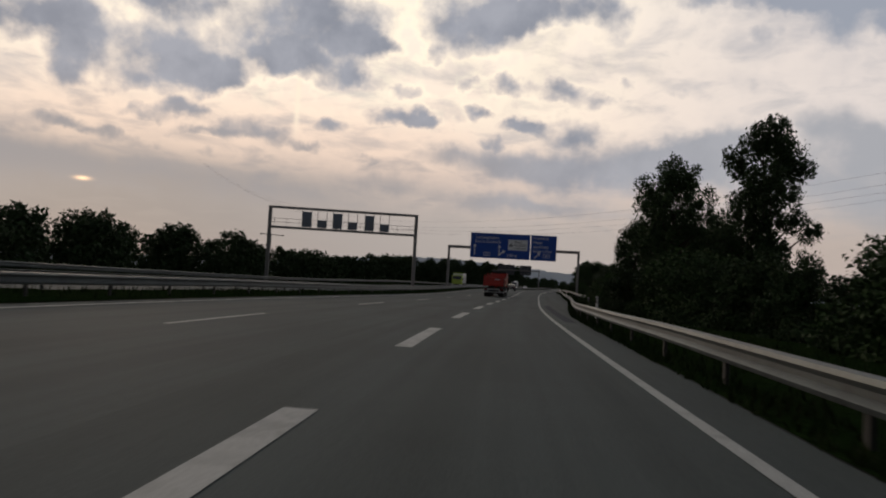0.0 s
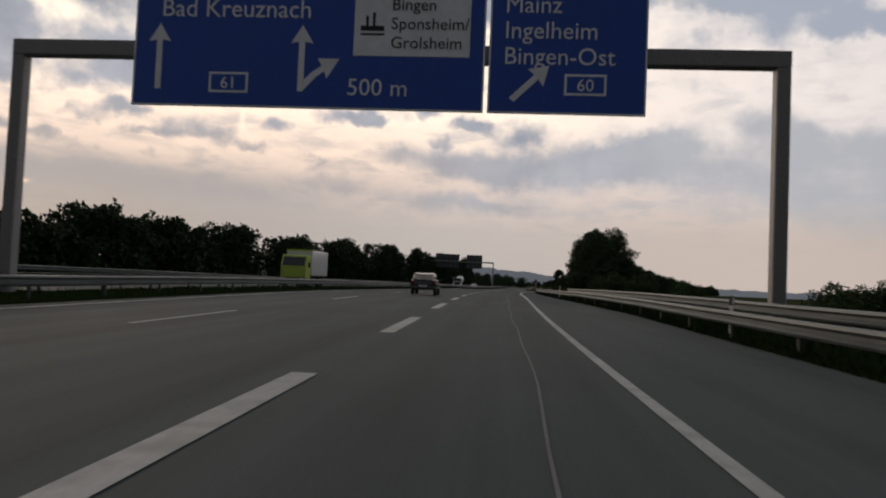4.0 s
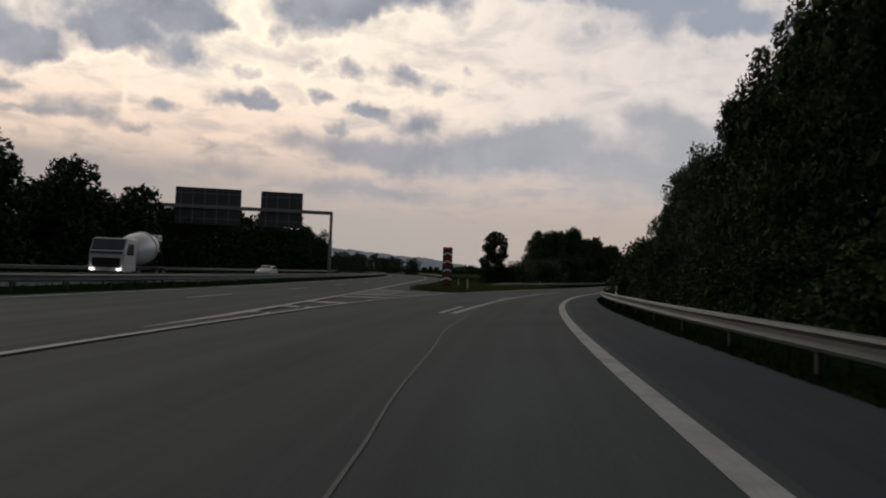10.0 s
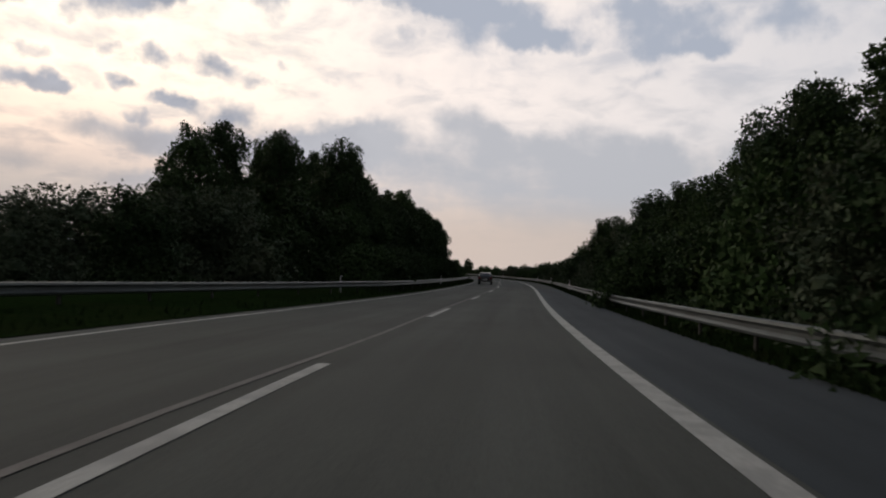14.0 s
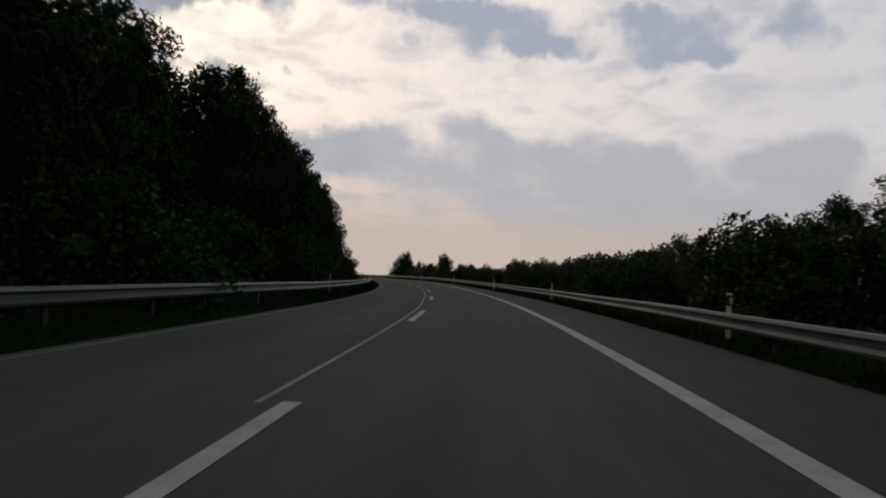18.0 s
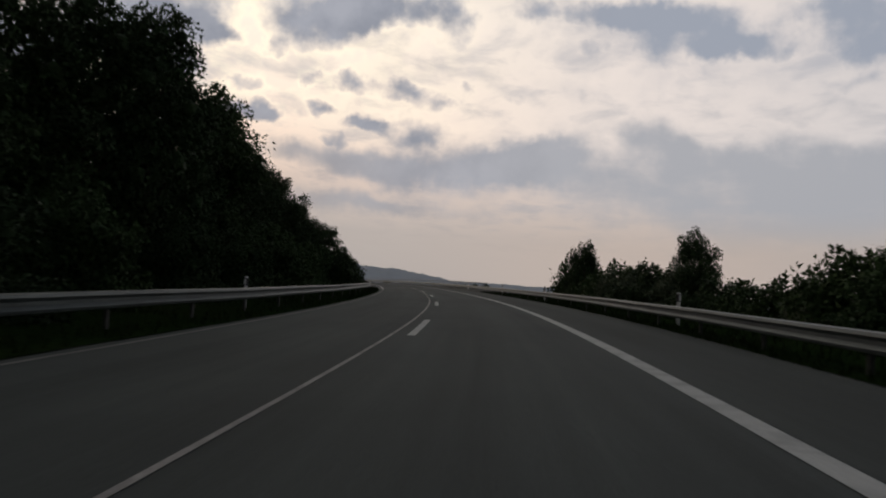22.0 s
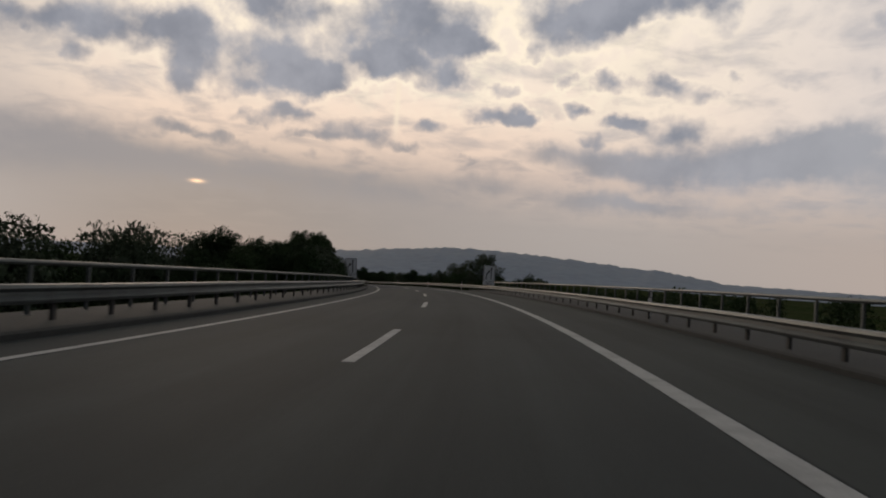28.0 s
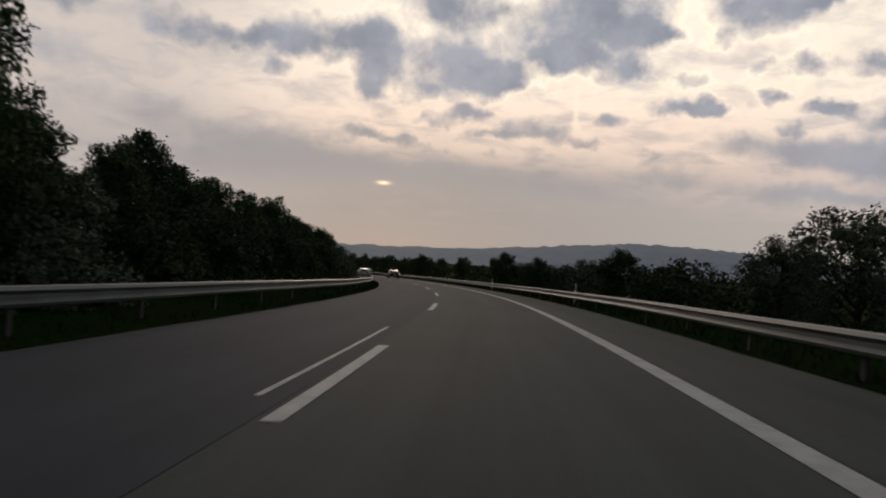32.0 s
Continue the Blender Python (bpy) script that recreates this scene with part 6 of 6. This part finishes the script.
        part("mirror", boxes((sx * 1.36 - 0.1, sx * 1.36 + 0.1, 13.55, 13.65, 1.85, 2.25), bevel=0.04), M_BLACK, arm, "black mirror housing")
        part("mirror", boxes((sx * 1.36 - 0.1, sx * 1.36 + 0.1, 13.55, 13.65, 2.32, 2.54), bevel=0.04), M_BLACK, arm, "black mirror housing")
        part("step", boxes((sx * 1.12 - 0.1, sx * 1.12 + 0.1, 13.35, 13.75, 0.42, 0.5), bevel=0.02), M_BLACK, cab)
    part("windscreen", boxes((-1.0, 1.0, 13.44, 13.46, 1.85, 2.7)), M_GLASS, cab)
    bm = prism([(11.5, 3.08), (11.55, 3.4), (11.8, 3.52), (12.2, 3.48), (12.9, 3.12)], -1.0, 1.0, "X")
    bmesh.ops.bevel(bm, geom=list(bm.edges), offset=0.05, segments=2, affect="EDGES")
    part("roof_deflector", bm, M_BLACK, cab, "black wind deflector on the roof")
    part("bumper", boxes((-1.18, 1.18, 13.5, 13.85, 0.4, 0.8), bevel=0.05), M_BLACK, cab)
    part("antenna", rods(((-0.8, 12.2, 3.1), (-0.82, 12.1, 4.0), 0.008), ((0.8, 12.9, 3.1), (0.82, 12.85, 3.8), 0.008), seg=5), M_BLACK, cab)
    part("hazard_plate", prism([(-1.0, 1.3), (-0.75, 1.3), (-0.875, 1.5)], 5.32, 5.34, "Y"), M_YELLOW, t, "yellow warning triangle")
    return t


tipper_truck(R.placed(90.2, -5.58, 0.02))


def car(m, paint, label, estate=False, group="cars on the road"):
    t = thing("car", label, "car", m, group)
    roof_end = 0.25 if estate else 0.75
    low = [(0.05, 0.35), (0.0, 0.7), (0.1, 0.95), (1.0, 1.0), (3.0, 0.98), (4.1, 0.82), (4.3, 0.6), (4.28, 0.32)]
    bm = prism(low, -0.87, 0.87, "X")
    bmesh.ops.bevel(bm, geom=[e for e in bm.edges if abs(e.verts[0].co.x - e.verts[1].co.x) < 0.01], offset=0.09, segments=2, affect="EDGES")
    body = part("body", bm, paint, t)
    bm = prism([(0.12, 0.96), (roof_end, 1.42), (1.2, 1.48), (2.1, 1.46), (3.05, 0.96)], -0.78, 0.78, "X")
    for v in bm.verts:
        if v.co.z > 1.2:
            v.co.x *= 0.82
    bmesh.ops.bevel(bm, geom=list(bm.edges), offset=0.03, segments=1, affect="EDGES")
    part("cabin", bm, paint, t)
    bm = bmesh.new()
    f = bm.faces.new([bm.verts.new(p) for p in ((-0.6, 0.17, 1.02), (0.6, 0.17, 1.02), (0.54, roof_end - 0.06, 1.37), (-0.54, roof_end - 0.06, 1.37))])
    bmesh.ops.translate(bm, verts=bm.verts, vec=(0, -0.035, 0))
    bmesh.ops.solidify(bm, geom=list(bm.faces), thickness=0.01)
    part("rear_window", bm, M_GLASS, t)
    part("windscreen", boxes((-0.62, 0.62, 2.55, 2.57, 1.03, 1.36), bevel=0.004), M_GLASS, t)
    for sx in (-1, 1):
        part("side_window", prism([(0.55, 1.03), (roof_end + 0.25, 1.36), (1.95, 1.38), (2.6, 1.03)], sx * 0.745, sx * 0.765, "X"), M_GLASS, t)
        part("tail_lamp", boxes((sx * 0.7 - 0.14, sx * 0.7 + 0.14, -0.01, 0.07, 0.7, 0.92), bevel=0.02), M_LAMP_RED, t, "red tail lamp")
        part("headlamp", boxes((sx * 0.66 - 0.17, sx * 0.66 + 0.17, 4.13, 4.26, 0.62, 0.76), bevel=0.03), M_REFLECT, t)
        part("mirror", boxes((sx * 0.95 - 0.08, sx * 0.95 + 0.08, 2.5, 2.62, 0.98, 1.1), bevel=0.03), paint, t)
        for y in (0.85, 3.45):
            add_wheel(t, sx * 0.76, y, 0.31, 0.2)
    plate = part("number_plate", boxes((-0.26, 0.26, -0.02, 0.0, 0.55, 0.66), bevel=0.003), M_WHITE, t)
    part("plate_marking", boxes(*[(-0.2 + k * 0.058, -0.165 + k * 0.058, -0.024, -0.02, 0.575, 0.635) for k in range(7)]), M_BLACK, plate)
    part("bumper", boxes((-0.84, 0.84, -0.05, 0.1, 0.38, 0.56), bevel=0.04), paint, t)
    return t


car(M.placed(160, -2.4, 0.03), M_CAR_BLACK, "black hatchback driving in the middle lane")
car(R.placed(482, -5.7, 0.03), M_CAR_BLACK, "black hatchback driving beside the dashed line of the ramp")
car(R.placed(1030, -2.0, 0.03), M_CAR_BLACK, "dark car far ahead on the ramp")
car(R.placed(1046, -5.4, 0.03), M_CAR_SILVER, "silver car far ahead on the ramp", True)
car(R.placed(1062, -2.2, 0.03), M_CAR_WHITE, "white car far ahead in the queue")
car(R.placed(1070, -5.6, 0.03), M_CAR_SILVER, "silver car in the queue")
car(M.placed(372, -17.5, 0.05, 180), M_CAR_WHITE, "white estate car coming the other way", True)
car(M.placed(316, -22.5, 0.05, 180), M_CAR_SILVER, "silver car coming the other way")


def mixer_truck(m):
    t = thing("concrete_mixer", "white concrete mixer truck coming the other way", "truck", m)
    bm = prism([(5.8, 0.7), (5.8, 2.9), (7.2, 2.95), (7.7, 2.0), (7.75, 0.6)], -1.2, 1.2, "X")
    bmesh.ops.bevel(bm, geom=list(bm.edges), offset=0.06, segments=1, affect="EDGES")
    cab = part("cab", bm, M_CAR_WHITE, t)
    part("windscreen", prism([(7.24, 2.86), (7.72, 1.85), (7.76, 1.86), (7.28, 2.88)], -1.1, 1.1, "X"), M_GLASS, cab, "wide dark windscreen")
    part("grille", boxes((-0.95, 0.95, 7.7, 7.8, 0.95, 1.6), bevel=0.03), M_BLACK, cab)
    part("bumper", boxes((-1.2, 1.2, 7.65, 7.9, 0.42, 0.72), bevel=0.05), M_CHASSIS, cab)
    for sx in (-1, 1):
        part("headlamp", boxes((sx * 0.92 - 0.09, sx * 0.92 + 0.09, 7.7, 7.93, 0.76, 0.88), bevel=0.02), M_BEAM, cab, "lit headlamp")
        part("side_window", prism([(6.3, 1.8), (6.3, 2.55), (7.1, 2.55), (7.4, 1.8)], sx * 1.2, sx * 1.215, "X"), M_GLASS, cab)
        part("chassis_beam", boxes((sx * 0.42 - 0.07, sx * 0.42 + 0.07, 0.2, 7.4, 0.8, 1.1)), M_CHASSIS, t)
        for y in (0.9, 2.2, 5.3, 6.7):
            add_wheel(t, sx * 1.02, y, 0.5, 0.34)
    drum = part("drum", lathe([(0.35, -0.2), (0.75, 0.3), (1.15, 1.6), (1.2, 2.8), (1.0, 4.2), (0.6, 4.8)], 26, "Y"), M_CAR_WHITE, t, "white mixing drum", smooth=True)
    drum.matrix_basis = pose(0, 0.5, 2.75, -10)
    part("drum_band", lathe([(1.16, 1.7), (1.21, 1.72), (1.215, 1.95), (1.17, 1.97)], 26, "Y"), M_ALU, drum)
    part("rear_frame", rods(((-0.9, 0.5, 1.1), (-0.5, 0.2, 2.9), 0.06), ((0.9, 0.5, 1.1), (0.5, 0.2, 2.9), 0.06), ((-0.5, 0.2, 2.9), (0.5, 0.2, 2.9), 0.06)), M_CHASSIS, t)
    part("chute", prism([(-0.3, 2.4), (0.3, 2.4), (0.25, 2.2), (-0.25, 2.2)], -0.7, 0.3, "Y"), M_CAR_WHITE, t)
    part("hopper", boxes((-0.5, 0.5, -0.2, 0.5, 3.0, 3.5), bevel=0.04), M_CAR_WHITE, t)


mixer_truck(M.placed(336, -17.4, 0.05, 180))


# ---------------------------------------------------------------- overhead cables


def cables():
    t = thing("power_line", "thin overhead power cables across the motorway", "power line")
    for off, dz in ((0.0, 0.0), (-1.0, 0.9), (1.2, -0.5), (2.4, -1.0)):
        bm = bmesh.new()
        pts = []
        for i in range(41):
            u = -170 + 8.5 * i
            pts.append(Vector((8 + 0.559 * u + 0.829 * off, 115 - 0.829 * u + 0.559 * off, 9.62 - 0.009 * u + 0.0009 * u * u + dz)))
        rings = [[bm.verts.new(p + Vector((0.007 * math.cos(a), 0.005 * math.cos(a), 0.008 * math.sin(a)))) for a in (0.0, 1.571, 3.142, 4.712)] for p in pts]
        for p, q in zip(rings, rings[1:]):
            for k in range(4):
                bm.faces.new((p[k], p[(k + 1) % 4], q[(k + 1) % 4], q[k]))
        part("cable", bm, M_STRAP, t)


cables()


def lorry(m):
    """A lime green lorry with a pale box body, coming the other way."""
    t = thing("lorry", "lime green lorry with a pale box coming the other way", "truck", m)
    bm = prism([(6.0, 0.7), (6.0, 2.9), (7.3, 2.95), (7.75, 1.9), (7.8, 0.55)], -1.2, 1.2, "X")
    bmesh.ops.bevel(bm, geom=list(bm.edges), offset=0.06, segments=1, affect="EDGES")
    cab = part("cab", bm, M_LIME, t, "lime green cab")
    part("windscreen", prism([(7.36, 2.75), (7.78, 1.95), (7.8, 1.96), (7.38, 2.77)], -1.05, 1.05, "X"), M_GLASS, cab)
    part("bumper", boxes((-1.18, 1.18, 7.7, 7.95, 0.4, 0.85), bevel=0.05), M_CHASSIS, cab)
    for sx in (-1, 1):
        part("headlamp", boxes((sx * 0.9 - 0.18, sx * 0.9 + 0.18, 7.94, 7.98, 0.6, 0.78), bevel=0.015), M_REFLECT, cab)
        part("mirror", boxes((sx * 1.4 - 0.1, sx * 1.4 + 0.1, 7.3, 7.4, 1.8, 2.3), bevel=0.03), M_BLACK, cab)
        part("chassis_beam", boxes((sx * 0.42 - 0.06, sx * 0.42 + 0.06, -0.2, 7.2, 0.75, 1.0)), M_CHASSIS, t)
        for y in (1.2, 2.5, 6.7):
            add_wheel(t, sx * 1.02, y, 0.5, 0.32)
    part("box_body", boxes((-1.25, 1.25, -0.4, 5.8, 1.05, 3.5), bevel=0.04), M_CAR_WHITE, t, "pale box body")
    part("box_rim", boxes((-1.27, 1.27, 5.75, 5.83, 3.4, 3.53), (-1.27, 1.27, 5.75, 5.83, 1.03, 1.15)), M_LIME, t)


lorry(M.placed(186, -16.5, 0.05, 180))


def yard_mast(m):
    t = thing("flood_light_mast", "slim mast with a cross arm of lamps behind the hedge", "lamp mast", m)
    part("pole", rods(((0, 0, -1.0), (0, 0, 11.6), 0.11), seg=8), M_GANTRY, t)
    part("cross_arm", rods(((-2.2, 0, 11.5), (2.6, 0, 11.3), 0.07), seg=6), M_GANTRY, t)
    for x in (-2.0, -0.8, 1.2, 2.4):
        part("lamp", boxes((x - 0.25, x + 0.25, -0.15, 0.15, 11.3, 11.48), bevel=0.03), M_PANEL, t)


yard_mast(pose(-36.9, 155.9, -3.0, 0, 0, 20))
